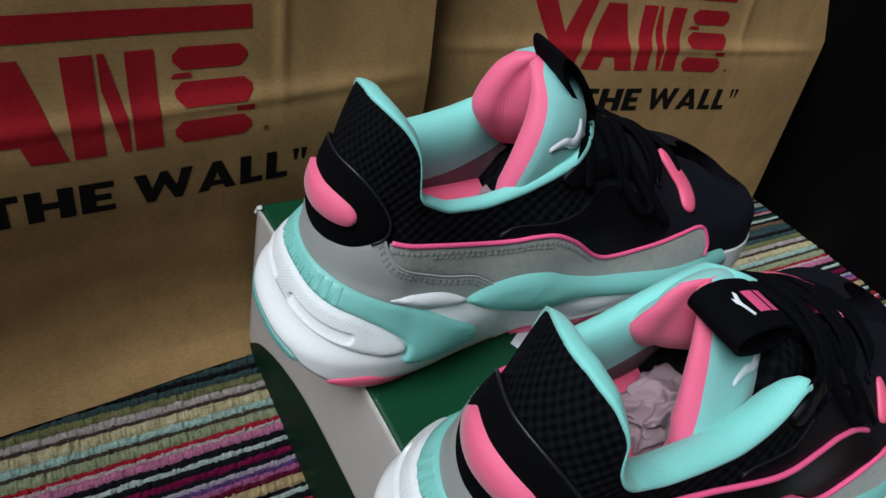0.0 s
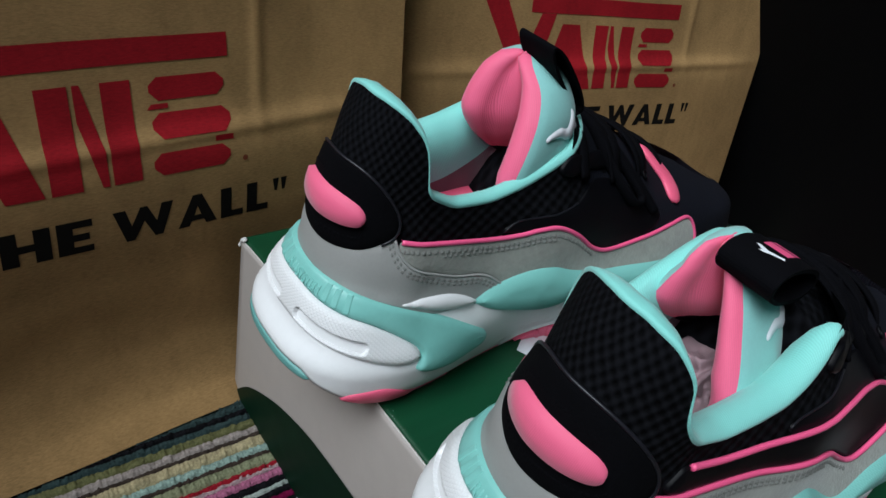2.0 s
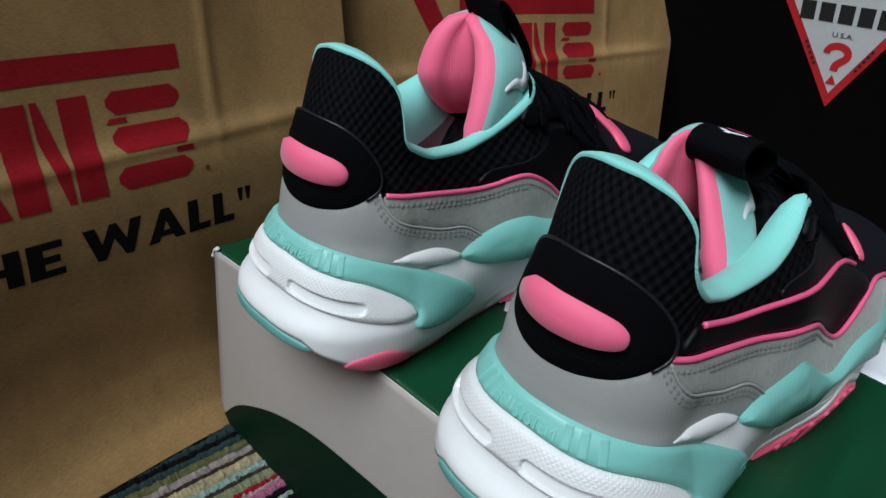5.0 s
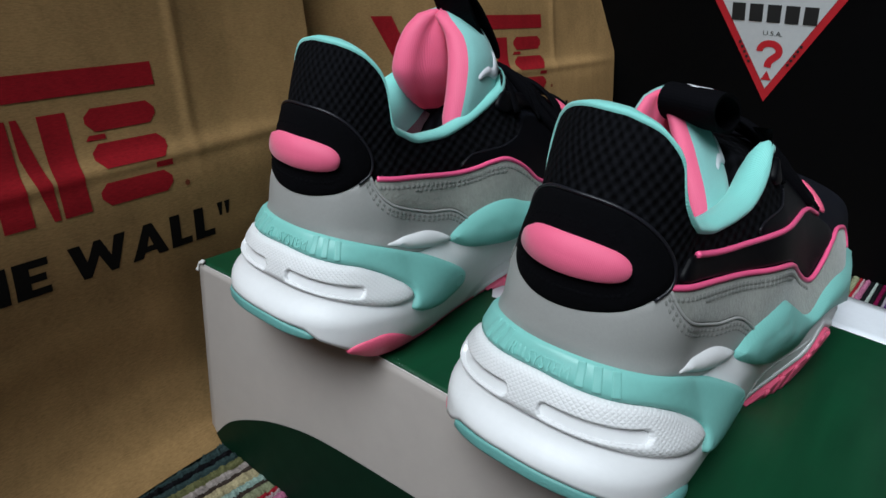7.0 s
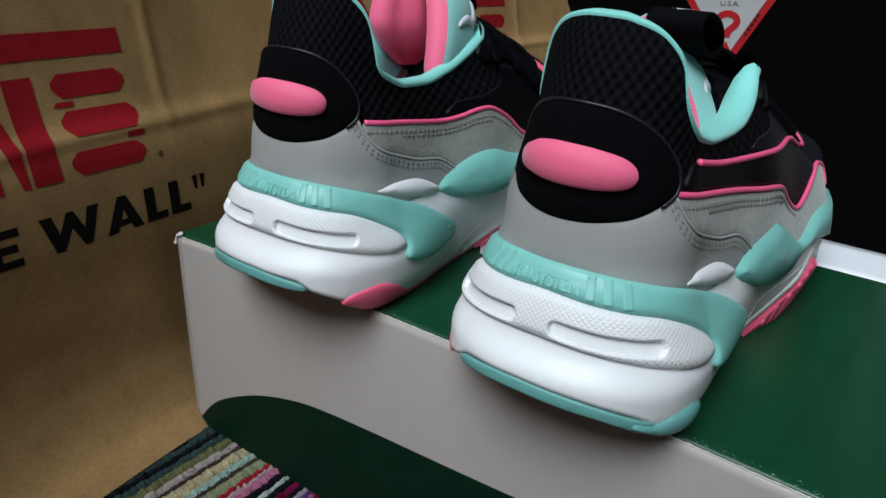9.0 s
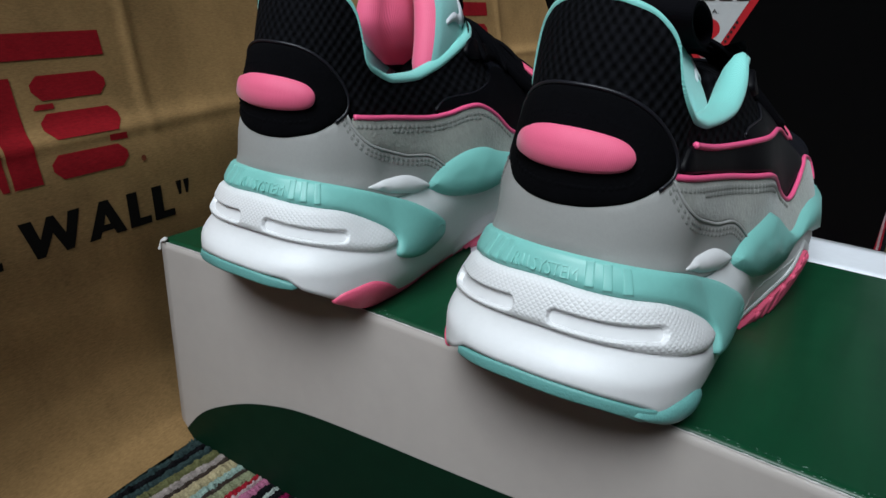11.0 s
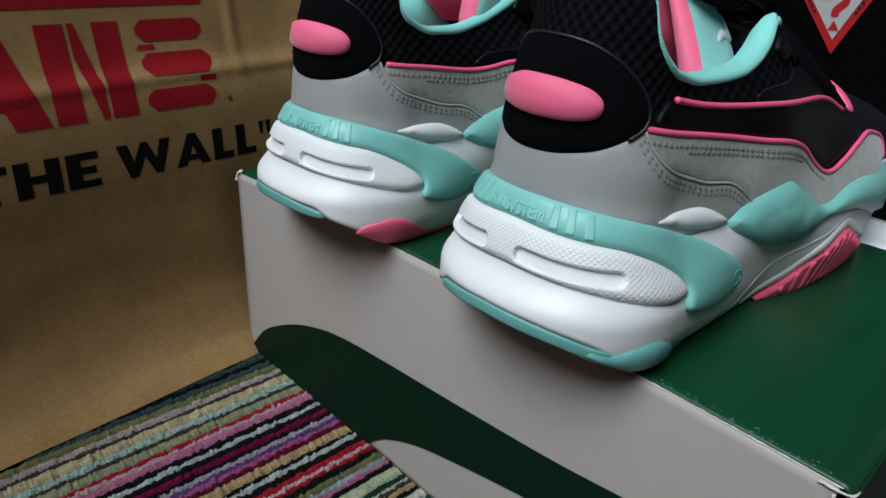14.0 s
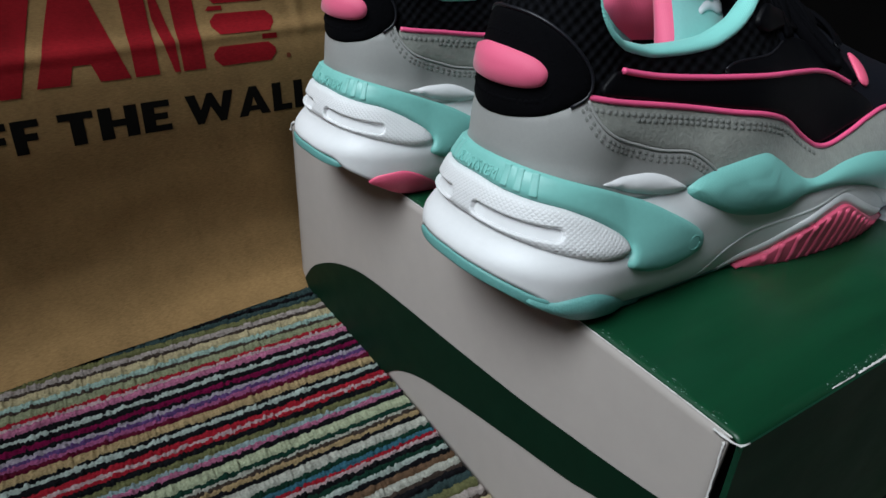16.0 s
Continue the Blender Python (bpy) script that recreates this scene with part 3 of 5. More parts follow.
        if side > 0:
            edge_top = [(-.022, .0182), (-.010, .0201), (0, .0206), (.0151, .0199), (.0255, .0182), (.0340, .0156)]
            edge_low = [(.030, .0126), (.02, .0150), (0, .0162), (-.022, .0155)]
            k.patch("outsole", edge_top + tread_top[:1] + tread_low[-1:] + edge_low, M_SHADEDSOLE, .0007, .0008, .0, .0004, .0016, None, "aqua rubber outsole edge")
            k.patch("outsole", [(.0335, .0146)] + tread_top + tread_low + [(.0325, .0122)], M_SHADEDSOLE, .0012, .0016, .0026, -.0002, .0016, None, "aqua rubber outsole edge")
        else:
            k.patch("outsole", both(tread_top + tread_low), M_PINK, .0010, .0012, .0010, .0, .0022, None, "pink rubber outsole edge")

    # upper: mesh quarters behind, woven vamp in front
    def upper(s, name, mat, label):
        q = np.abs(s)
        u_top = np.where(q < S1 + UT - UA, UA + q - S1, UT + (END - .010 - UT) * np.sin(np.clip((q - S1 - UT + UA) / .08, 0, 1) * math.pi / 2))
        hi = np.where(q < .138, collar(s, *lifts), ridge(np.clip(u_top, .12, END)) - .0004)
        lo = spline((0, .2, .26, .338), (.040, .036, .032, .022), q)
        rows = [skin(s, lo + (hi - lo) * t) for t in np.linspace(0, 1, 40) ** .9]
        uv = np.concatenate([np.stack([s, lo + (hi - lo) * t], axis=1) for t in np.linspace(0, 1, 40) ** .9])
        return k.add(name, np.concatenate(rows), grid_faces(40, len(s)), mat, uv, None, label)
    upper(np.linspace(-.150, .150, 301), "quarter", M_NET, "black air mesh quarter")
    upper(np.linspace(.1495, SMAX, 90), "vamp", M_VAMP, "dark navy woven toe box")
    upper(np.linspace(-SMAX, -.1495, 90), "vamp", M_VAMP, "dark navy woven toe box")

    # heel leather
    tail = [(.1096, .0470), (.095, .0440), (.0742, .0430), (.055, .0490), (.0284, .0530), (0, .0545)]
    under = [(0, .0715), (.0272, .0730), (.0409, .0762), (.048, .0795)]
    k.patch("heel_counter", mirrored_loop(under + SUEDE_LOW + tail), M_LEATHER, .0011, .0010, 0, .0003, .0026, None, "smooth grey leather heel counter")

    # side panels, formstrip and piping
    for side in (1, -1):
        flip = (lambda q: list(q)) if side > 0 else both
        edge_line, pod_line = (SUEDE_TOP, POD_TOP) if side > 0 else (SUEDE_TOP_IN, POD_TOP_IN)
        panel = edge_line + [(.2375, .0540), (.2385, .0490), (.236, .0440)] + [(a, b - .004) for a, b in pod_line[-3:2:-1]] + [(.112, .0470)] + SUEDE_LOW[-2:0:-1]
        suede = k.patch("side_panel", flip(panel), M_SUEDE, .0010, .0012, 0, .0002, .0026, None, "light grey suede side panel")
        k.cord("piping", flip(edge_line + [(.2378, .0540), (.2390, .0490), (.2380, .0450)]), .0011, M_PIPING, .0010, .9, None, "raised pink piping")
        top_rows = [[(a, b - .0035) for a, b in edge_line[:8]], [(a, b - .0052) for a, b in edge_line[1:6]]]
        k.stitches(suede, [(SUEDE_LOW, .0020), (SUEDE_LOW, .0037)] + [(q, 0) for q in top_rows], M_STITCH, side, "rows of grey stitches")
        k.cord("panel_edge", flip(SUEDE_LOW), .0006, M_LEATHER, .0013, .8, suede)
        eyestay = [(.1318, .0985), (.1335, .0952), (.1400, .0938), (.154, .0935), (.172, .0895), (.184, .0862), (.189, .0870), (.187, .0893), (.168, .0970), (.1480, .1010), (.1380, .1035)]
        k.patch("eyestay", flip(eyestay), M_BLACK, .0012, .0012, 0, .0006, .0024, None, "smooth black eyestay")
        film = [(.1130, .0836), (.1170, .0853), (.1240, .0860), (.1370, .0866), (.1500, .0895), (.160, .0900)] if side > 0 else [(.1050, .0750), (.1110, .0790), (.1210, .0800), (.1310, .0806), (.1430, .0832), (.1540, .0885), (.162, .0890)]
        front_edge = [(.180, .0850), (.200, .0770), (.204, .0700), (.194, .0690), (.181, .0742), (.169, .0767), (.152, .0782), (.124, .0797), (.1150, .0806)] if side > 0 else [(.180, .0840), (.197, .0760), (.207, .0660), (.190, .0585), (.174, .0565), (.163, .0590), (.147, .0675), (.134, .0735), (.118, .0735)]
        k.patch("side_overlay", flip(film + front_edge), M_BLACK, .0007, .0008, 0, .0002, .0024, None, "smooth black overlay")
        k.cord("overlay_edge", flip(film[:5]), .0004, M_EDGELIT, .0007, .8, None, "thin raised overlay edge")
        if side > 0:
            strip = STRIP_TOP + [(.2074, .0600), (.1885, .0552), (.172, .0512), (.1651, .0522), (.1554, .0582), (.143, .0652), (.1297, .0688), (.1025, .0724), (.0733, .0771), (.055, .0798), (.060, .0850)]
            k.patch("side_stripe", strip, M_BLACK, .0009, .0010, 0, .0003, .0028, None, "glossy black stripe edged in pink")
            k.cord("piping", STRIP_TOP, .0011, M_PIPING, .0014, .9, None, "raised pink piping")
        for n in range(5):
            c = .148 + .0135 * n
            hole = [(c + .0015 * math.cos(a), .0985 - .0042 * n + .0015 * math.sin(a)) for a in np.linspace(0, 2 * math.pi, 11)[:-1]]
            k.cord("eyelet", flip(hole + hole[:1]), .0005, M_BLACK, .0012, 1, None, "", .0015)

    # heel tab with its padded oval
    tab = k.patch("heel_tab", mirrored_loop(HEEL_TAB), M_BLACKSUEDE, .0016, .0014, .0010, .0004, .0026, None, "black suede heel patch")
    k.cord("tab_edge", both(HEEL_TAB[4:]) + HEEL_TAB[4:][::-1], .0006, M_EDGELIT, .0017, 1, tab)
    pad_half = [(0, .0784), (.0140, .0785), (.0238, .0793), (.0288, .0810), (.0306, .0841), (.0291, .0875), (.0232, .0904), (.0120, .0921), (0, .0926)]
    oval = pad_half + [(-q * (.86 if hand > 0 else .97), w) for q, w in pad_half[-2:0:-1]]
    k.patch("heel_pad", oval, M_PINKKNIT, .0040, .0066, .0014, .0014, .0010, tab, "padded pink knit oval", relax=16)

    round_pad = [(q * 1.10, .0860 + (w - .0860) * 1.42) for q, w in oval]
    k.stitches(tab, [(round_pad + round_pad[:2], 0)], M_BLACKSUEDE, 1, "black stitches round the pad", .0025)

    # padded collar lining
    s = np.linspace(-front_in, front, 301)
    wc = collar(s, *lifts)
    wc = wc - np.where(s > 0, .006 if front < .145 else .002, .002) * np.clip((np.where(s > 0, s - front, -s - front_in) + .008) / .008, 0, 1) ** 2
    outer = skin(s, wc)
    out = skin(s, np.minimum(wc, .10), np.full(len(s), .001)) - skin(s, np.minimum(wc, .10))
    out[:, 2] = 0
    out /= np.linalg.norm(out, axis=1)[:, None]
    thick = spline((0, .045, .075, .11, .139), (.0075, .008, .0125, .0135, .010), np.abs(s)) * np.where(s < 0, 1 - .35 * np.clip((-s - .05) / .02, 0, 1), 1)
    thick = thick * np.sqrt(np.clip(1 - np.clip((np.where(s > 0, s - front, -s - front_in) + .010) / .0112, 0, 1) ** 2, .30, 1))
    prof = ((-.0002, -.0022), (-.0008, -.0010), (-.0005, .0005), (.10, .0017), (.32, .0025), (.58, .0014), (.82, -.0024), (.97, -.0080), (1.0, -.016), (.96, -.026), (.80, -.040), (.55, -.056))
    rows, uv = [], []
    run = 0
    for n, (d, z) in enumerate(prof):
        depth = thick * d if d > 0 else np.full(len(s), d)
        p = outer - out * depth[:, None]
        p[:, 2] += z * (spline((0, .048, .075, .120, .150), (.22, .25, .45, 1.0, .9), np.abs(s)) if 1 < n < 6 and z > 0 else 1)
        if rows:
            run += float(np.mean(np.linalg.norm(p - rows[-1], axis=1)))
        rows.append(p)
        uv.append(np.stack([s, np.full(len(s), run)], axis=1))
    faces = grid_faces(len(rows), len(s))
    m = len(s)
    faces.append(tuple(i * m for i in range(9)))
    faces.append(tuple(i * m + m - 1 for i in range(9))[::-1])
    # The lower rows are split off and coloured mauve grey below the aqua.
    lower = [q for q in faces if min(q) >= 9 * m]
    lining = k.add("collar_lining", np.concatenate(rows), [q for q in faces if min(q) < 9 * m], M_AQUAKNIT, np.concatenate(uv), None, "padded aqua knit collar lining")
    k.add("quarter_lining", np.concatenate(rows), lower, M_LINING, np.concatenate(uv), lining, "greyer lower lining inside the shoe")

    # insole
    s = np.linspace(-.30, .30, 161)
    rim = skin(s, spline((0, .2, .30), (.066, .060, .040), np.abs(s)), np.full(len(s), -.002))
    mid = rim.copy()
    mid[:, 0] *= .05
    mid[:, 2] -= .003
    k.add("insole", np.concatenate([rim, mid]), grid_faces(2, len(s)), M_PINK, None, None, "pink insole")

    # tongue: a padded channel open to the heel, its far half folded in as a hanging lobe
    bend = (0, .38, .66, .86, 1)
    near_edge = np.array([(.0215, .0880, 0), (.0212, .0965, .0340), (.0180, .1040, .0520), (.0105, .1090, .0650), (.0010, .1100, .0720)])
    spine = np.array([(.0000, .1480, 0), (.0020, .1360, .0360), (.0030, .1300, .0540), (.0010, .1245, .0660), (-.0060, .1180, .0750)])
    far_edge = np.array([(-.0215, .0880, 0), (-.0180, .0990, .0360), (-.0178, .1010, .0520), (-.0164, .1045, .0640), (-.0130, .1085, .0715)])

    def along(knots, b):
        return np.stack([spline(bend, knots[:, c], b) for c in range(3)], axis=-1)

    def tongue(a, b, off):
        """a runs from the far edge (-1) over the front (0) to the near edge (1), b up, off outwards."""
        a, b, off = np.broadcast_arrays(np.asarray(a, float), np.asarray(b, float), np.asarray(off, float))
        f, e = along(spine, b), np.where((a < 0)[..., None], along(far_edge, b), along(near_edge, b))
        th = np.abs(a) * math.pi / 2
        sn, cs = np.sin(th) ** .9, np.maximum(np.cos(th), 0) ** .9
        p = f[..., 0] + (e[..., 0] - f[..., 0]) * sn
        u = e[..., 1] + (f[..., 1] - e[..., 1]) * cs
        w = f[..., 2] + (e[..., 2] - f[..., 2]) * (1 - cs)
        p = p + np.sign(a) * off * np.sin(th)
        u = u + off * np.cos(th)
        p = p * (1 - pinch * np.clip((b - .3) / .5, 0, 1) * np.where(p < 0, 1.25, 1))
        return np.stack([(p + shift * (.2 + 1.6 * b)) * hand, u + back * (1 + 1.5 * b), .061 + w * rise], axis=-1)
    bs = np.sin(np.linspace(0, math.pi / 2, 36))
    rows, uv = [], []
    n_arc, n_rim, th = 30, 9, .0085
    for b in bs:
        swell = th * (1 - .25 * b ** 6)
        lobe = .10 + .90 * math.sqrt(1 - min(max((lobe_low - b) / .44, 0), 1) ** 2)
        around = np.concatenate([np.linspace(-lobe, 0, n_arc // 2, endpoint=False), np.linspace(0, 1, n_arc // 2)])
        outer_arc = tongue(around, b, swell * .5)
        fold = np.clip((b - .22) / .12, 0, 1)
        far_at, near_at = np.clip(-around / lobe, 0, 1), np.clip(around, 0, 1)
        far_pad = (.0055 * np.clip(far_at * 3, 0, 1) + .0065 * np.sin(np.pi * far_at) ** .7) * lobe ** 2 * (1 - .35 * b ** 6)
        near_pad = (.0010 + .0075 * b) * np.clip(near_at * 2.2, 0, 1) ** .8 * (1 - .45 * b ** 6)
        pad = -swell * .5 - fold * (far_pad + near_pad)
        inner_arc = tongue(around, b, pad)[::-1]
        rims = []
        for at, way, low in ((1.0, 1, pad[-1]), (-lobe, -1, pad[0])):
            c = np.radians(np.linspace(90, -90, n_rim + 2)[1:-1] * way)
            rim = tongue(np.full(n_rim, at), b, (swell * .5 + low) / 2 + (swell * .5 - low) / 2 * np.sin(c))
            rim[:, 1] -= (swell * .5 - low) / 2 * 1.15 * np.cos(c)
            rims.append(rim)
        rows.append(np.concatenate([outer_arc, rims[0], inner_arc, rims[1]]))
        uv.append(np.stack([np.linspace(0, .14, len(rows[-1])), np.full(len(rows[-1]), b * .06)], axis=1))
    m = len(rows[0])
    close = rows[-1].mean(axis=0) + (rows[-1] - rows[-1].mean(axis=0)) * .5 + (0, 0, .0014)
    rows += [close, np.repeat(close.mean(axis=0)[None] + (0, 0, .0002), m, axis=0)]
    uv += [uv[-1], uv[-1]]
    faces = grid_faces(len(rows), m, True)
    first, last = n_arc + 1, 2 * n_arc + n_rim + (n_rim - 2 if hand < 0 else 5)
    low_rows = int(np.searchsorted(bs, .24))
    groups = dict(shell=[], inner=[], base=[])
    for n, q in enumerate(faces):
        r, c = divmod(n, m)
        if c < first or c >= last:
            groups["shell"].append(q)
        elif r < low_rows and c >= n_arc + n_rim - 1:
            groups["base"].append(q)
        else:
            groups["inner"].append(q)
    tongue_part = k.add("tongue", np.concatenate(rows), groups["shell"], M_AQUATONGUE, np.concatenate(uv), None, "padded aqua tongue")
    k.add("tongue_lining", np.concatenate(rows), groups["inner"], M_PINKKNIT, np.concatenate(uv), tongue_part, "pink knit tongue lining")
    # The lower lining is coloured black to stand for shade below the lobe.
    k.add("tongue_lower_shade", np.concatenate(rows), groups["base"], M_NET, np.concatenate(uv), tongue_part, "lower tongue lining blackened as shade")
    mark = [(mark_at[0] + a * .88, mark_at[1] + b) for a, b in ((.29, -.028), (.20, .004), (.118, .0105), (.04, -.008), (-.02, -.004), (-.06, .045), (-.078, .0875), (-.125, .0850), (-.150, .040), (-.216, 0), (-.29, -.045), (-.20, -.085), (-.098, -.105), (.0, -.090), (.049, -.070), (.118, -.055), (.20, -.052), (.274, -.062))]
    loop = smooth_path(mark, .012, True)
    p, f = fill(loop, .03, (.012,))
    d = distance(p, loop)
    if hand > 0:
        f = [q[::-1] for q in f]
    k.add("emblem", tongue(p[:, 0], p[:, 1], th * .52 + .0010 * np.sqrt(np.clip(d / .03, 0, 1))), f, M_WHITEPRINT, None, tongue_part, "raised white emblem")
    # black gusset that ties the tongue down under the laces
    g, t = np.meshgrid(np.linspace(-1, 1, 21), np.linspace(0, 1, 15))
    g, t = g.ravel(), t.ravel()
    gu = .112 + .060 * t
    gw = np.minimum(ridge(gu) - .004, .060 + .050 * np.clip(t * 4, 0, 1) * rise) - .020 * np.abs(g) ** 3
    k.add("tongue_gusset", np.stack([g * .030, gu, gw], axis=1), grid_faces(15, 21), M_NET, np.stack([g * .03, gu], axis=1), tongue_part, "black mesh gusset under the laces")

    # pull loop of webbing at the tongue's top
    cu, cw = loop_at
    ct, st = math.cos(radians(loop_tilt)), math.sin(radians(loop_tilt))
    hl, hr, tk = .0168 if hand > 0 else .0198, loop_fat, .0015

    def loop_ring(r_add):
        a = np.linspace(0, 2 * math.pi, 40)[:-1]
        along = np.sign(np.cos(a)) * hl * np.abs(np.cos(a)) ** .8
        across = (hr + r_add) * np.sin(a)
        along = along * (1 + r_add / hl)
        return np.stack([cu + along * ct - across * st, cw + along * st + across * ct], axis=1)
    rings = []
    half = .0100
    for x0, r_add in ((-half, tk), (half, tk), (half, 0), (-half, 0), (-half, tk)):
        q = loop_ring(r_add)
        rings.append(np.stack([np.full(len(q), x0 + .0028 * hand), q[:, 0], q[:, 1]], axis=1))
    pl = k.add("pull_loop", np.concatenate(rings), [q[::-1] for q in grid_faces(5, len(rings[0]), True)], M_LACE, np.concatenate([np.stack([np.linspace(0, .08, len(rings[0])), np.full(len(rings[0]), c * .02)], axis=1) for c in range(5)]), tongue_part, "black webbing pull loop", False)

    def on_loop(shape, mat, name, label):
        q = np.array(shape, float)
        loop = smooth_corners(q, .0008)
        p, f = fill(loop, .0012)
        a = np.pi / 2 - (p[:, 0] * 1.05 - (.0045 if hand > 0 else .0193)) / .0165
        along = np.sign(np.cos(a)) * hl * np.abs(np.cos(a)) ** .8
        across = (hr + tk + .0004) * np.sin(a)
        v = np.stack([-hand * p[:, 1] * 1.2 + .0028 * hand, cu + along * ct - across * st, cw + along * st + across * ct], axis=1)
        f = f if hand > 0 else [z[::-1] for z in f]
        k.add(name, v, f, mat, None, pl, label, False)
    on_loop([(-.0105, .0035), (-.0075, .0030), (-.0055, .0015), (-.0035, .0040), (-.0025, .0030), (-.0038, .0004), (-.0022, -.0038), (-.0036, -.0042), (-.0052, -.0008), (-.0075, .0018)], M_WHITEPRINT, "emblem", "small white emblem")
    on_loop([(.0000, .0035), (.0048, .0035), (.0052, -.0036), (.0004, -.0036)], M_PIPING, "emblem", "small pink mark")
    on_loop([(.0058, .0035), (.0105, .0035), (.0109, -.0036), (.0062, -.0036)], M_PIPING, "emblem", "small pink mark")

    # laces
    for n in range(6):
        u = .132 + .0135 * n
        w0 = float(ridge(u)) + .0012
        wide = .031 - .0012 * n
        pts = [(-wide, u - .003, w0 - .019), (-.021, u - .001, w0 - .0065), (-.008, u + .001, w0 - .0002), (.008, u + .004, w0 - .0006), (.021, u + .006, w0 - .0085), (wide, u + .007, w0 - .022)]
        if n % 2:
            pts = [(-a, b, c) for a, b, c in pts]
        v, f, uv = tube(smooth_path(pts, .003), .0036, .34, 8, (0, .25, 1))
        k.add("lace", v, f, M_LACE, uv, None, "flat black lace")
    knot = np.array((0, .146, float(ridge(.146)) + .0015))
    for sgn in (1, -1):
        pts = [knot, (sgn * .013, .147, knot[2] - .003), (sgn * .0290, .153, .0900), (sgn * .0385, .163, .0780), (sgn * .0370, .170, .0785), (sgn * .0270, .165, .0880), (sgn * .010, .154, knot[2] - .004)]
        v, f, uv = tube(smooth_path(pts, .003), .0027, .55, 8)
        k.add("lace", v, f, M_LACE, uv, None, "flat black lace")
        pts = [knot, (sgn * .014, .156, .1010), (sgn * .0290, .170, .0850), (sgn * .0400, .182, .0700)]
        v, f, uv = tube(smooth_path(pts, .003), .0025, .55, 8)
        k.add("lace", v, f, M_LACE, uv, None, "flat black lace")

    # pink trim on each side of the toe box
    for line in ([(.2070, .0680), (.2105, .0715), (.2128, .0750), (.2132, .0778)], [(-.2140, .0866), (-.2180, .0840), (-.2215, .0800), (-.2248, .0755), (-.2248, .0715), (-.2225, .0680)]):
        q = smooth_path(line, .0015)
        low_pts, high_pts = skin(q[:, 0], q[:, 1], np.full(len(q), .0008)), skin(q[:, 0], q[:, 1], np.full(len(q), .0018))
        end = np.minimum(np.arange(len(q)), np.arange(len(q))[::-1])
        v, f, uv = tube(low_pts, (.0060 if line[0][0] < 0 else .0042) * np.sqrt(np.clip(1 - (1 - np.minimum(end + .3, 4) / 4) ** 2, .05, 1)), .34, 14, high_pts - low_pts)
        k.add("toe_trim", v, f, M_PINK, uv, None, "glossy pink trim")
    return k


build_sneaker(1, .2096, "black mesh sneaker with pink and aqua trim on the shoe box", .83, -.0040, -.0040, .38, -16, (.106, .1180), .0054, (.60, .60), .139, .154, (0, .013), .56)
build_sneaker(-1, .0911, "black mesh sneaker with its pull loop standing on the box", 1.0, .0, .0, 0, -44, (.1200, .1296), .0024, (.72, .66), .148, .160, (.004, 0), .60)


def tissue(name, place, size, seed):
    """A loose wad: broad folds with sharp creases between them."""
    bm = bmesh.new()
    bmesh.ops.create_icosphere(bm, subdivisions=6, radius=1)
    for v in bm.verts:
        d = v.co.normalized()
        a = d + .35 * noise.noise_vector(d * 1.3 + Vector((seed, seed, 0)))
        f = 1.05 - .50 * abs(noise.noise(a * 1.6 + Vector((seed, 0, 0)))) - .30 * abs(noise.noise(a * 3.3 + Vector((0, seed, 0)))) - .05 * abs(noise.noise(a * 11 + Vector((0, seed, 0))))
        v.co = Vector((d.x * size[0], d.y * size[1], d.z * size[2])) * f
    for q in bm.faces:
        q.smooth = True
    me = bpy.data.meshes.new(name)
    bm.to_mesh(me)
    bm.free()
    me.materials.append(M_TISSUE)
    ob = new(name, me)
    ob.location = place
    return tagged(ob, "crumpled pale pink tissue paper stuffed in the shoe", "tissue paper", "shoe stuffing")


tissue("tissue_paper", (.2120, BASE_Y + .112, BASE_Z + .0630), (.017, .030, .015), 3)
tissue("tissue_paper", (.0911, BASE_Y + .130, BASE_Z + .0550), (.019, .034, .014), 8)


# ---- shoe box ----
BOX_L, BOX_D, BOX_H = 0.32, 0.242, 0.1147
shoe_box = thing("shoe_box", pose(0, 0, 0), "green and white cardboard shoe box lying on the striped rug", "shoe box")


def dent(x):
    """The near edge of the lid is pressed in between its corners."""
    return .0050 * np.sin(np.pi * np.clip(np.asarray(x) / BOX_L, 0, 1)) ** .8


def face_y(x, z):
    """The near panel bows out a little towards its lower right corner, and in along its top."""
    return -0.011 * (np.asarray(x) / BOX_L) ** 2 * (1 - np.asarray(z) / BOX_H) + 0.0006 + dent(x) * (np.asarray(z) / BOX_H) ** 2


def sheet(name, f, a0, a1, b0, b1, na, nb, mat, parent, label="", thick=None, smooth=True):
    """A thin curved board: f(a, b, depth) gives its points."""
    a, b = np.meshgrid(np.linspace(a0, a1, na), np.linspace(b0, b1, nb))
    a, b = a.ravel(), b.ravel()
    front, back = f(a, b, 0.0), f(a, b, thick)
    n = len(a)
    q = grid_faces(nb, na)
    faces = q + [tuple(i + n for i in z)[::-1] for z in q]
    edge = list(range(na)) + [i * na + na - 1 for i in range(1, nb)] + [(nb - 1) * na + i for i in range(na - 2, -1, -1)] + [i * na for i in range(nb - 2, 0, -1)]
    for i, j in zip(edge, edge[1:] + edge[:1]):
        faces.append((j, i, i + n, j + n))
    return part(name, mesh_of(name, np.concatenate([front, back]), faces, mat, None, smooth), parent, label)


def near_face(x, z, d):
    x = np.asarray(x, float)
    shift = 0.0035 * (1 - np.asarray(z) / BOX_H) * (1 - x / BOX_L)
    return np.stack([x + shift, face_y(x, z) + d, np.asarray(z) + 0 * x], axis=-1)


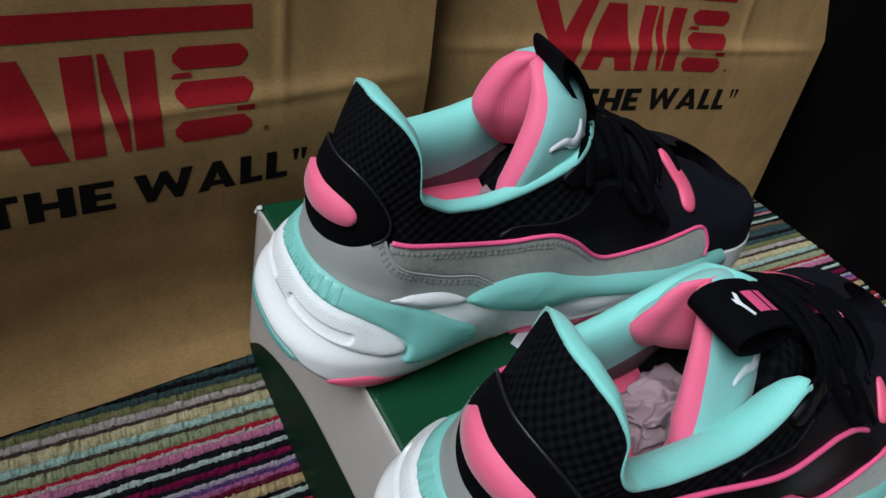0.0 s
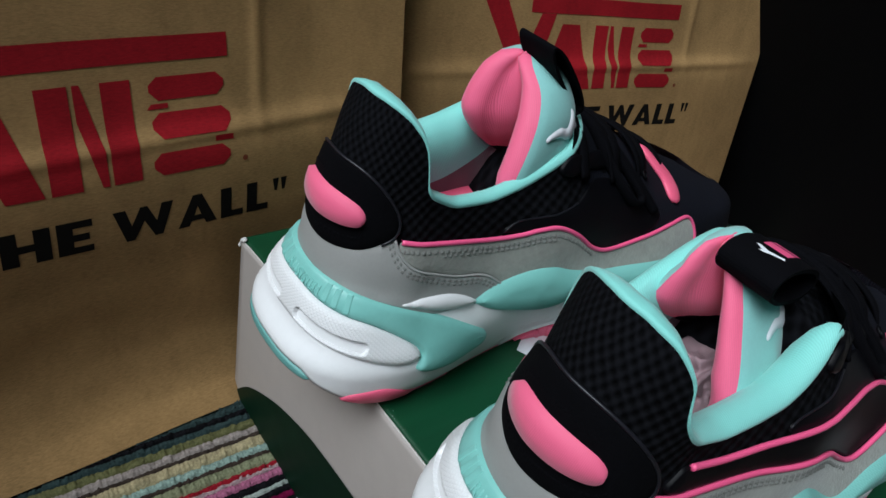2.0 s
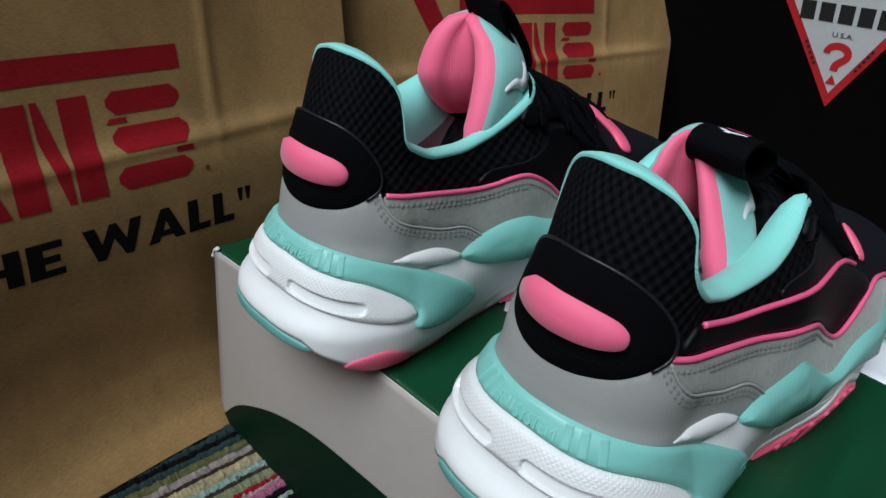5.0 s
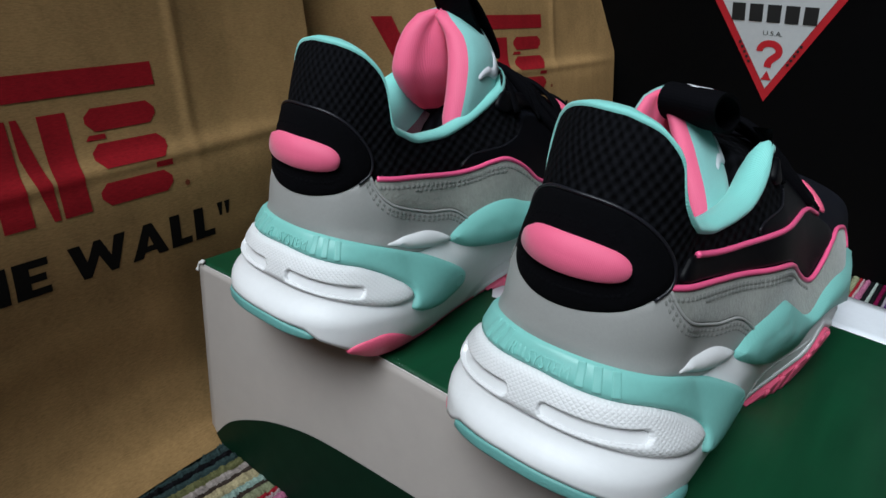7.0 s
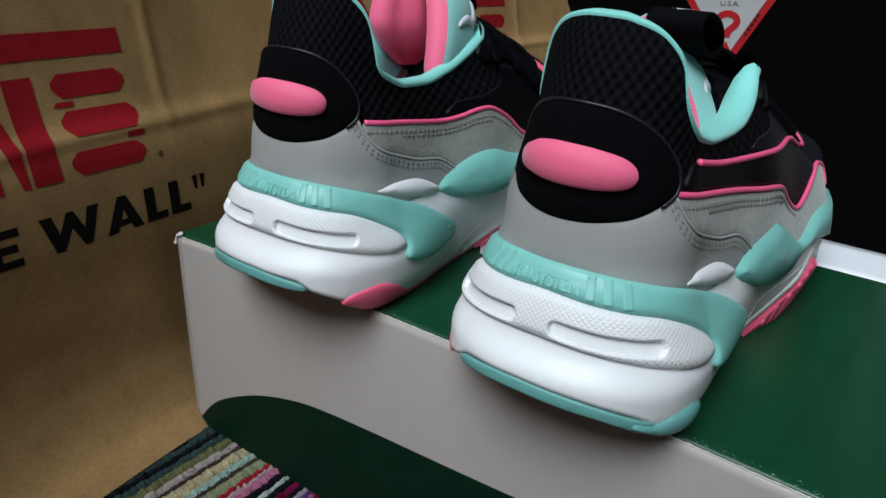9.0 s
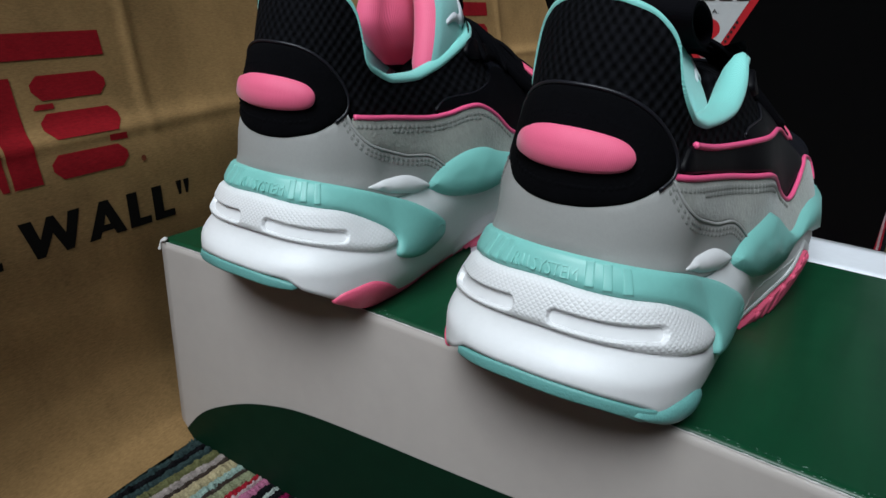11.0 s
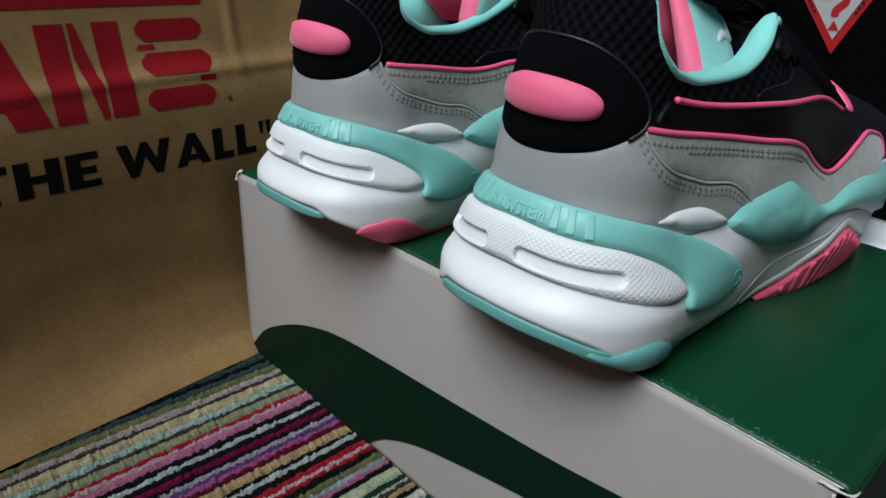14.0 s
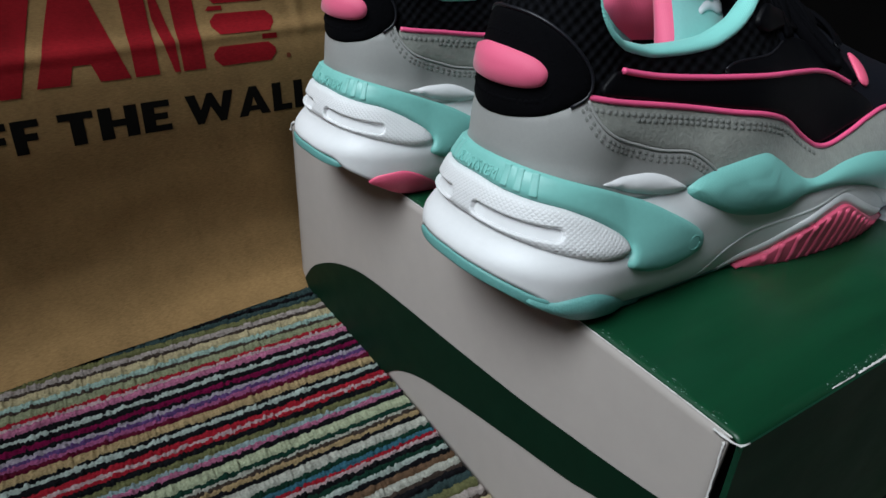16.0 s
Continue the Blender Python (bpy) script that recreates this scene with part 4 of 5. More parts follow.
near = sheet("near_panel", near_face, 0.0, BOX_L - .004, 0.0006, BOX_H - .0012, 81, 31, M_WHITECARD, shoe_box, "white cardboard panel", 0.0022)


STRIPE_HI = [(.0015, .0010), (.0060, .0080), (.0215, .0240), (.0486, .0395), (.0734, .0485), (.0948, .0530), (.1262, .0560), (.1747, .0595), (.2242, .0640), (.2565, .0685), (.2858, .0732), (.3155, .0790)]
STRIPE_LO = [(.3155, .0660), (.2776, .0545), (.2624, .0498), (.2269, .0420), (.1831, .0318), (.1535, .0235), (.133, .0140), (.1220, .0055), (.1180, .0010)]
hi, lo = smooth_path(STRIPE_HI, .003), smooth_path(STRIPE_LO, .003)
p, f = fill(np.concatenate([hi, lo, smooth_path([STRIPE_LO[-1], STRIPE_HI[0]], .003)[1:-1]]), .004)
part("printed_stripe", mesh_of("printed_stripe", near_face(p[:, 0], p[:, 1], -.0006), f, M_GREENPRINT), near, "curved dark green printed stripe")


def lid_face(x, y, d):
    x, y = np.asarray(x, float), np.asarray(y, float)
    z = BOX_H - .0010 * np.sin(np.pi * np.clip(y / BOX_D, 0, 1)) * np.sin(np.pi * np.clip(x / BOX_L, 0, 1)) * 0.4
    z = z - .0024 * np.clip((x - BOX_L + .0036) / .0036, 0, 1) ** 2.2 - .0009 * np.clip((.0036 - y) / .0022, 0, 1) ** 2
    return np.stack([x + 0.004 * y / BOX_D * (x / BOX_L), y + dent(x) * np.clip(1 - y / .12, 0, 1), z - d], axis=-1)


sheet("lid", lid_face, 0.0, BOX_L, 0.0014, 0.196, 321, 161, M_GREEN, shoe_box, "glossy green cardboard lid", 0.0012)
sheet("lid_back_strip", lid_face, 0.0, BOX_L, 0.1962, BOX_D, 321, 7, M_WHITEBRIGHT, shoe_box, "white printed strip of the lid", 0.0012)
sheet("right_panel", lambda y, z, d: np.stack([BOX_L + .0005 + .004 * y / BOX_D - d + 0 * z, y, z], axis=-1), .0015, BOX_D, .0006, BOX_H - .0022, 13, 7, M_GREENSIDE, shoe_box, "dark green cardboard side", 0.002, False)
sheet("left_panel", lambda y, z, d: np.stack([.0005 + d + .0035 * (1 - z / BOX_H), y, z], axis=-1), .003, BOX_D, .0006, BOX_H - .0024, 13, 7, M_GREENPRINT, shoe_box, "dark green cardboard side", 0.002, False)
part("back_panel", box_mesh("back_panel", (.004, BOX_D - .003, .0006), (BOX_L - .002, BOX_D - .0004, BOX_H - .0026), M_WHITEBRIGHT), shoe_box, "white cardboard back")
part("bottom_panel", box_mesh("bottom_panel", (.008, .004, .0004), (BOX_L - .004, BOX_D - .004, .0024), M_WHITECARD), shoe_box)


def frayed(name, path, radius, seed, label):
    """A worn raw edge: an uneven bead of torn card."""
    q = smooth_path(path, .0015)
    rng = np.random.RandomState(seed)
    r = radius * (0.55 + 0.6 * rng.rand(len(q)) ** 3)
    v, f, uv = tube(q + rng.randn(len(q), 3) * radius * .12, r, .6, 6, (0, -.3, 1))
    part(name, mesh_of(name, v, f, M_RAWCARD, uv), shoe_box, label)


edge_x = np.linspace(.002, .317, 22)
frayed("worn_edge", [(x, .0006 + float(dent(x)), BOX_H - .0008) for x in edge_x], .00034, 1, "worn white cardboard edge")


def scuffs(lay, count, seed, size, label):
    """Flakes rubbed off a printed edge, each a small uneven patch."""
    rng = np.random.RandomState(seed)
    verts, faces = [], []
    for _ in range(count):
        c, r = lay(rng), size * (.35 + rng.rand() ** 2)
        n = len(verts)
        for k in range(7):
            a = k / 7 * 2 * math.pi
            rr = r * (.55 + .6 * rng.rand())
            verts.append((c[0] + rr * 1.7 * math.cos(a) * c[2], c[1] + rr * math.sin(a) / c[2]))
        faces.append(tuple(range(n, n + 7)))
    q = np.array(verts)
    part("worn_edge", mesh_of("worn_edge", lid_face(q[:, 0], np.maximum(q[:, 1], .0014), -.0003), faces, M_SCUFF, None, False), shoe_box, label)


scuffs(lambda r: (.225 + .088 * r.rand() ** .8, .0022 + .0026 * r.rand() ** 2, 1.2), 90, 11, .00022, "pale scuffs along the lid's edge")
scuffs(lambda r: (.3155 + .0040 * r.rand() ** .5, .046 + .050 * r.rand(), .55), 60, 12, .00026, "pale scuffs along the lid's edge")
for y0, y1, fat, seed in ((.050, .064, .0005, 21), (.066, .088, .0008, 22), (.090, .097, .0004, 23)):
    frayed("worn_edge", [tuple(lid_face(np.array([BOX_L - .0006]), np.array([y]), .0)[0]) for y in np.linspace(y0, y1, 9)], fat, seed, "torn white cardboard edge")
scuffs(lambda r: (.1 + .045 * r.rand(), .0022 + .0020 * r.rand() ** 2, 1.1), 24, 13, .00022, "pale scuffs along the lid's edge")
frayed("worn_corner", [(-.001, .000, BOX_H - .006), (.000, .001, BOX_H - .001), (.004, .0012, BOX_H + .0004)], .0018, 3, "bent white corner")
frayed("worn_corner", [(.311, .0002, BOX_H - .0016), (.316, .0000, BOX_H - .0016), (.3195, .0014, BOX_H - .0022), (.3203, .005, BOX_H - .0022)], .0006, 4, "bent white corner")
frayed("worn_corner", [(.3155, -.0005, BOX_H - .003), (.3165, -.002, BOX_H - .02), (.317, -.005, BOX_H - .05), (.318, -.009, .02)], .0006, 6, "worn white cardboard edge")


# white price sticker between the shoes
def sticker():
    p, f = fill(smooth_corners([(.128, .084), (.152, .096), (.142, .122), (.114, .108)], .004), .01)
    me = mesh_of("paper_sticker", lid_face(p[:, 0], p[:, 1], -.0005), f, M_WHITEBRIGHT, None, False)
    return tagged(new("paper_sticker", me), "small white paper sticker on the green lid", "sticker")


sticker()


# ---- paper bags ----
class Bag:
    """A paper carrier leaning back; y along its front, z up; off stands proud of the wrinkled front."""

    def __init__(self, c, k, m, y0, y1, z1, seed, dy, dz, deep, tuck):
        self.tuck = tuck
        self.c, self.k, self.m, self.y0, self.y1, self.z1, self.seed, self.dy, self.dz, self.deep = c, k, m, y0, y1, z1, seed, dy, dz, deep

    def wrinkle(self, y, z):
        y, z = np.asarray(y, float) - self.dy, np.asarray(z, float) - self.dz
        fold = .0018 * np.exp(-((z - .166 - .02 * y) / .0035) ** 2) - .0030 * np.tanh((z - .166 - .02 * y) / .010)
        seam = .0013 * np.exp(-((y - .021 - .03 * (z - .18)) / .0028) ** 2) * np.clip((z - .15) / .03, 0, 1)
        soft = .0013 * np.sin(y * 17 + self.seed) * np.sin(z * 21 + 1.3 * self.seed) + .0004 * np.sin(y * 61 + z * 37 + self.seed)
        dents = .0003 * np.sin(z * 120 + 3 * np.sin(y * 23)) * np.exp(-((z - .06) / .04) ** 2)
        belly = spline((-.02, 0, .005, .015, .030, .045, .060, .090, .125, .16, .4), (.0060, .0060, .0020, -.0060, -.0115, -.0135, -.0125, -.0080, -.0020, 0, 0), z + self.dz)
        still = np.clip((self.y1 - self.dy - y) / .06, 0, 1)
        upper = -.075 * np.maximum(z - .166 - .02 * y, 0)  # leans back further over the fold
        return (fold + soft + dents) * still + seam + belly * self.tuck + upper

    def front(self, y, z, off=0.0):
        y, z = np.asarray(y, float), np.asarray(z, float)
        x = self.c + self.k * y + self.m * z + (self.wrinkle(y, z) + off)
        return np.stack([x, y + 0 * z, z + 0 * y], axis=-1)

    def build(self, label):
        root = thing("paper_bag", pose(0, 0, 0), label, "paper bag", "kraft paper bags")
        ys, zs = np.linspace(self.y0, self.y1, 160), np.linspace(.001, self.z1, 190)
        a, b = np.meshgrid(ys, zs)
        part("front_panel", mesh_of("front_panel", self.front(a.ravel(), b.ravel()), grid_faces(190, 160), M_KRAFT), root, "creased brown kraft paper front")
        for name, y in (("side_panel", self.y1), ("side_panel", self.y0)):
            zz, dd = np.meshgrid(zs[::5], np.linspace(0, 1, 9))
            pts = self.front(np.full(zz.size, y), zz.ravel())
            pts[:, 0] -= dd.ravel() * self.deep
            pts[:, 1] -= np.sign(y - (self.y0 + self.y1) / 2) * .02 * np.sin(np.pi * dd.ravel())
            part(name, mesh_of(name, pts, grid_faces(9, len(zs[::5])), M_KRAFT), root, "folded brown paper gusset")
        pts = self.front(a.ravel()[::1], b.ravel())
        pts[:, 0] -= self.deep
        part("back_panel", mesh_of("back_panel", pts, grid_faces(190, 160), M_KRAFT), root)
        return root

    def ink(self, root, outline, mat, name, label=""):
        q = np.array(outline, float) + (self.dy, self.dz)
        loop = smooth_corners(q, .0015)
        p, f = fill(loop, .0022)
        me = mesh_of(name, self.front(p[:, 0], p[:, 1], .0003), f, mat)
        return part(name, me, root, label)

    def words(self, root, body, y0, y1, z0, z1, mat):
        """Bold block letters, each one flat mark."""
        h = z1 - z0
        at, g = y0, (y1 - y0) / (sum(LETTERS[ch][0] for ch in body) + .10 * (len(body) - 1))
        for ch in body:
            wide, shapes = LETTERS[ch]
            verts, faces = [], []
            for shape in shapes:
                q = np.array(shape, float) * (g, h) + (at + self.dy, z0 + self.dz)
                p, f = fill(smooth_corners(q, .0015), .004)
                faces += [tuple(i + len(verts) for i in t) for t in f]
                verts += list(p)
            v = np.array(verts)
            part("letter", mesh_of("letter", self.front(v[:, 0], v[:, 1], .0002), faces, mat), root, "black printed letter")
            at += (wide + .10) * g


def ring_half(cx, rx, ry, t, sgn):
    a = np.radians(np.linspace(-90, 90, 15)) if sgn > 0 else np.radians(np.linspace(90, 270, 15))
    outer = [(cx + rx * math.cos(c), .5 + ry * math.sin(c)) for c in a]
    return outer + [(cx + (rx - t) * math.cos(c), .5 + (ry - t * .85) * math.sin(c)) for c in a[::-1]]


B = .275  # stroke of the printed letters, in letter heights
LETTERS = {
    '"': (.40, [[(.02, 1), (.08, .58), (.15, .58), (.19, 1)], [(.25, 1), (.29, .58), (.36, .58), (.42, 1)]]),
    "O": (1.06, [ring_half(.53, .53, .52, B, 1), ring_half(.53, .53, .52, B, -1)]),
    "F": (.60, [[(0, 0), (B, 0), (B, .38), (.54, .38), (.54, .60), (B, .60), (B, .78), (.60, .78), (.60, 1), (0, 1)]]),
    "T": (.70, [[(.225, 0), (.225 + B, 0), (.225 + B, .78), (.70, .78), (.70, 1), (0, 1), (0, .78), (.225, .78)]]),
    "H": (.82, [[(0, 0), (B, 0), (B, .38), (.82 - B, .38), (.82 - B, 0), (.82, 0), (.82, 1), (.82 - B, 1), (.82 - B, .60), (B, .60), (B, 1), (0, 1)]]),
    "E": (.62, [[(0, 0), (.62, 0), (.62, .21), (B, .21), (B, .39), (.56, .39), (.56, .60), (B, .60), (B, .79), (.62, .79), (.62, 1), (0, 1)]]),
    "W": (1.34, [[(.26, 0), (.44, 0), (.67, .56), (.90, 0), (1.08, 0), (1.34, 1), (1.07, 1), (.95, .48), (.75, 1), (.59, 1), (.39, .48), (.27, 1), (0, 1)]]),
    "A": (.96, [[(0, 0), (.27, 0), (.33, .16), (.40, .34), (.48, .62), (.48, 1), (.37, 1)], [(.96, 0), (.59, 1), (.48, 1), (.48, .62), (.56, .34), (.63, .16), (.69, 0)], [(.33, .16), (.63, .16), (.56, .34), (.40, .34)]]),
    "L": (.58, [[(0, 0), (.58, 0), (.58, .22), (B, .22), (B, 1), (0, 1)]]),
}


def arc(cx, cz, rx, rz, a0, a1, n=10):
    return [(cx + rx * math.cos(radians(a)), cz + rz * math.sin(radians(a))) for a in np.linspace(a0, a1, n)]


def print_front(bag, root):
    lo, hi = .1490, .1925
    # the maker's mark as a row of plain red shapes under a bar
    ink = lambda outline: bag.ink(root, outline, M_REDINK, "red_mark", "plain red printed shape")
    ink([(-.144, .1993), (.005, .1993), (.005, .2103), (-.144, .2103)])
    ink([(-.148, .146), (-.139, .146), (-.1215, .1990), (-.1345, .1990), (-.1465, .1720), (-.166, .2103), (-.185, .2103)])
    ink([(-.131, lo), (-.1155, lo), (-.1125, .1580), (-.1035, .1580), (-.1005, lo), (-.0850, lo), (-.0985, hi), (-.1150, hi)])
    for y0 in (-.0825, -.0560):
        ink([(y0, lo), (y0 + .0130, lo), (y0 + .0130, hi), (y0, hi)])
    ink([(-.0675, hi), (-.0645, hi), (-.0580, .1650), (-.0580, lo), (-.0610, lo), (-.0675, .1770)])
    for z0, y0, y1 in ((lo, -.0370, .0020), (.1660, -.0350, .0040), (hi - .0105, -.0350, .0020)):
        ink([(y0 + .004, z0), (y1 - .004, z0), (y1, z0 + .004), (y1, z0 + .0070), (y1 - .004, z0 + .0105), (y0 + .004, z0 + .0105), (y0, z0 + .0070), (y0, z0 + .004)])
    ink([(-.0365, .1783), (-.0265, .1783), (-.0265, .1806), (-.0345, .1806)])
    ink([(-.0055, .1612), (.0040, .1612), (.0040, .1642), (-.0055, .1642)])
    bag.ink(root, arc(.0100, .1505, .0015, .0015, 0, 330, 10), M_FAINTINK, "red_mark", "red printed mark")
    bag.words(root, '"OFF', -.197, -.1345, .1175, .1350, M_BLACKINK)
    bag.words(root, "THE", -.1255, -.0677, .1175, .1350, M_BLACKINK)
    bag.words(root, 'WALL"', -.0585, .0345, .1175, .1350, M_BLACKINK)


bag_near = Bag(.004, -.08, -.175, -.265, .115, .37, 0.4, 0, 0, .035, 1.0)
print_front(bag_near, bag_near.build("brown kraft paper bag with red print leaning beside the box"))
bag_far = Bag(-.045, .13, -.17, .100, .492, .37, 2.1, .375, .0125, .05, 0.0)
print_front(bag_far, bag_far.build("brown kraft paper bag with red print behind the shoes"))


# ---- black bag with a three-cornered label ----
def black_bag():
    root = thing("paper_bag", pose(0, 0, 0), "black laminated paper bag with a triangular label behind the shoes", "paper bag")

    def front(x, z, off=0.0):
        x, z = np.asarray(x, float), np.asarray(z, float)
        y = .575 - .36 * z + .10 * (x - .14) + .0025 * np.sin(x * 19 + 1) * np.sin(z * 13) * np.clip((x + .035) / .12, 0, 1) - off
        return np.stack([x + 0 * z, y, z + 0 * x], axis=-1)
    x0, x1, z1 = -.035, .312, .46
    xs, zs = np.linspace(x0, x1, 60), np.linspace(.001, z1, 60)
    a, b = np.meshgrid(xs, zs)
    part("front_panel", mesh_of("front_panel", front(a.ravel(), b.ravel()), grid_faces(60, 60), M_BLACKPAPER), root, "smooth black front")
    for x in (x0, x1):
        zz, dd = np.meshgrid(zs[::4], np.linspace(0, 1, 7))
        pts = front(np.full(zz.size, x), zz.ravel())
        pts[:, 1] += dd.ravel() * .10
        pts[:, 0] -= np.sign(x - .14) * .02 * np.sin(np.pi * dd.ravel())
        part("side_panel", mesh_of("side_panel", pts, grid_faces(7, len(zs[::4])), M_BLACKPAPER), root)
    pts = front(a.ravel(), b.ravel())
    pts[:, 1] += .10
    part("back_panel", mesh_of("back_panel", pts, grid_faces(60, 60), M_BLACKPAPER), root)

    tip, tilt = np.array((.1335, .1650)), radians(3.3)
    ct, st = math.cos(tilt), math.sin(tilt)

    def lay(points, off):
        q = np.asarray(points, float)
        return front(tip[0] + q[:, 0] * ct - q[:, 1] * st, tip[1] + q[:, 0] * st + q[:, 1] * ct, off)

    def flat(outline, mat, name, off, label="", parent=None):
        p, f = fill(smooth_corners(outline, .004), .01)
        return part(name, mesh_of(name, lay(p, off), f, mat), parent or root, label)
    h = .112
    red = flat([(0, 0), (h * .577, h), (-h * .577, h)], M_LABELRED, "label", .0006, "triangular label with a red border")
    flat([(0, .0125), ((h - .0185) * .577, h - .0062), (-(h - .0185) * .577, h - .0062)], M_LABELWHITE, "label_field", .0010, "pale grey field", red)
    flat([(-.0045, .0205), (.0045, .0205), (0, .0290)], M_LABELRED, "label_mark", .0014, "", red)
    arc_line = [(.0082 * math.cos(radians(c)), .0468 + .0066 * math.sin(radians(c))) for c in np.linspace(186, -28, 16)]
    line = smooth_path(arc_line + [(.0020, .0388), (.0004, .0362), (.0000, .0322)], .0012)
    across = np.gradient(line, axis=0)
    across = np.stack([-across[:, 1], across[:, 0]], axis=1) / np.linalg.norm(across, axis=1)[:, None] * np.linspace(.0027, .0031, len(line))[:, None]
    flat([tuple(q) for q in np.concatenate([line + across, (line - across)[::-1]])], M_LABELRED, "lettering", .0014, "", red)
    for body, cx, z0, z1, wide, mat, bold in (("U.S.A.", .001, .0600, .0640, .0160, M_LABELBLACK, .0),):
        v, f = text_flat(body, bold)
        q = np.stack([(v[:, 0] - v[:, 0].min()) / np.ptp(v[:, 0]) * wide - wide / 2 + cx, (v[:, 1] - v[:, 1].min()) / np.ptp(v[:, 1]) * (z1 - z0) + z0], axis=1)
        part("lettering", mesh_of("lettering", lay(q, .0014), f, mat, None, False), red)
    for n in range(5):  # a row of plain dark bars in place of the maker's name
        c = -.0290 + .0145 * n
        flat([(c - .0055, .0712), (c + .0055, .0712), (c + .0055, .0858), (c - .0055, .0858)], M_LABELBLACK, "label_mark", .0014, "", red)
    for sgn in (1, -1):
        for n in range(5):
            c = np.array((sgn * (.0165 + .0022 * n), .0360 + .0042 * n))
            flat([tuple(c + (-.0010, -.0014)), tuple(c + (.0012, -.0010)), tuple(c + (.0010, .0014)), tuple(c + (-.0012, .0010))], M_LABELBLACK, "label_mark", .0014, "", red)


black_bag()

# ---- room ----
def slab(name, lo, hi, mat, label):
    ob = new(name, box_mesh(name, lo, hi, mat, 0))
    return tagged(ob, label, "", "", "structure")


slab("floor", (-1.30, -1.8, -.06), (1.3, 1.6, -.012), M_FLOOR, "brown floor under the rug")
slab("wall_west", (-1.30, -1.8, -.012), (-1.20, 1.6, 2.4), M_WALL, "plain painted wall")
slab("wall_north", (-1.20, 1.1, -.012), (1.3, 1.2, 2.4), M_WALL, "plain painted wall")
slab("wall_east", (1.3, -1.8, -.06), (1.4, 1.6, 2.4), M_WALL, "plain painted wall")
slab("wall_south", (-1.30, -1.9, -.06), (1.4, -1.8, 2.4), M_WALL, "plain painted wall")
slab("ceiling", (-1.30, -1.9, 2.4), (1.4, 1.6, 2.5), M_WALL, "plain ceiling")

# ---- striped rug ----
YARNS = dict(
    k=(.012, .012, .014), n=(.045, .075, .075), o=(.17, .17, .075), l=(.42, .36, .33), b=(.075, .055, .045), c=(.52, .44, .26), m=(.36, .50, .44),
    g=(.30, .32, .19), r=(.40, .02, .035), p=(.52, .17, .29), w=(.50, .58, .53), d=(.19, .008, .055), i=(.42, .36, .42), v=(.13, .065, .20), a=(.40, .11, .25),
    x=(.12, .012, .03), t=(.46, .33, .17), h=(.58, .42, .43), s=(.30, .40, .41), e=(.46, .50, .33), f=(.012, .045, .03), y=(.52, .52, .45), u=(.05, .16, .22), z=(.17, .10, .06))
RUN = "k3.5 n4.5 o5.5 l5 b2 c7 m5 b2 g6.5 r3 h2 p5 k4 w3 k4 d4 k2.5 i3 v2.5 a3 x3 t6.5 k2 w3 k4 r4 h2.5 r2 k4 o4 s3 p2.5 k3 e7 f3.5 y1.5 b2 t3 k2.5 y6 f3 u3.5 r2 h2 k3 f3 w3 k3 z4 y5 b2"
YARN_MATS = {}
for key, colour in YARNS.items():
    n = Nodes("yarn", 1.0, spec=0.03)
    v = n.coords()
    tone = n.math("ADD", n.math("MULTIPLY", n.noise(v, 220.0, 3.0), 0.5), n.math("MULTIPLY", n.noise(v, 800.0, 3.0), 0.5))
    n.colour(n.ramp(tone, (0.34, mixed(colour, 0.58)), (0.66, mixed(colour, 1.2))))
    n.bump(n.noise(v, 1400.0, 4.0, 0.7), 0.9, 0.0015)
    YARN_MATS[key] = n.m


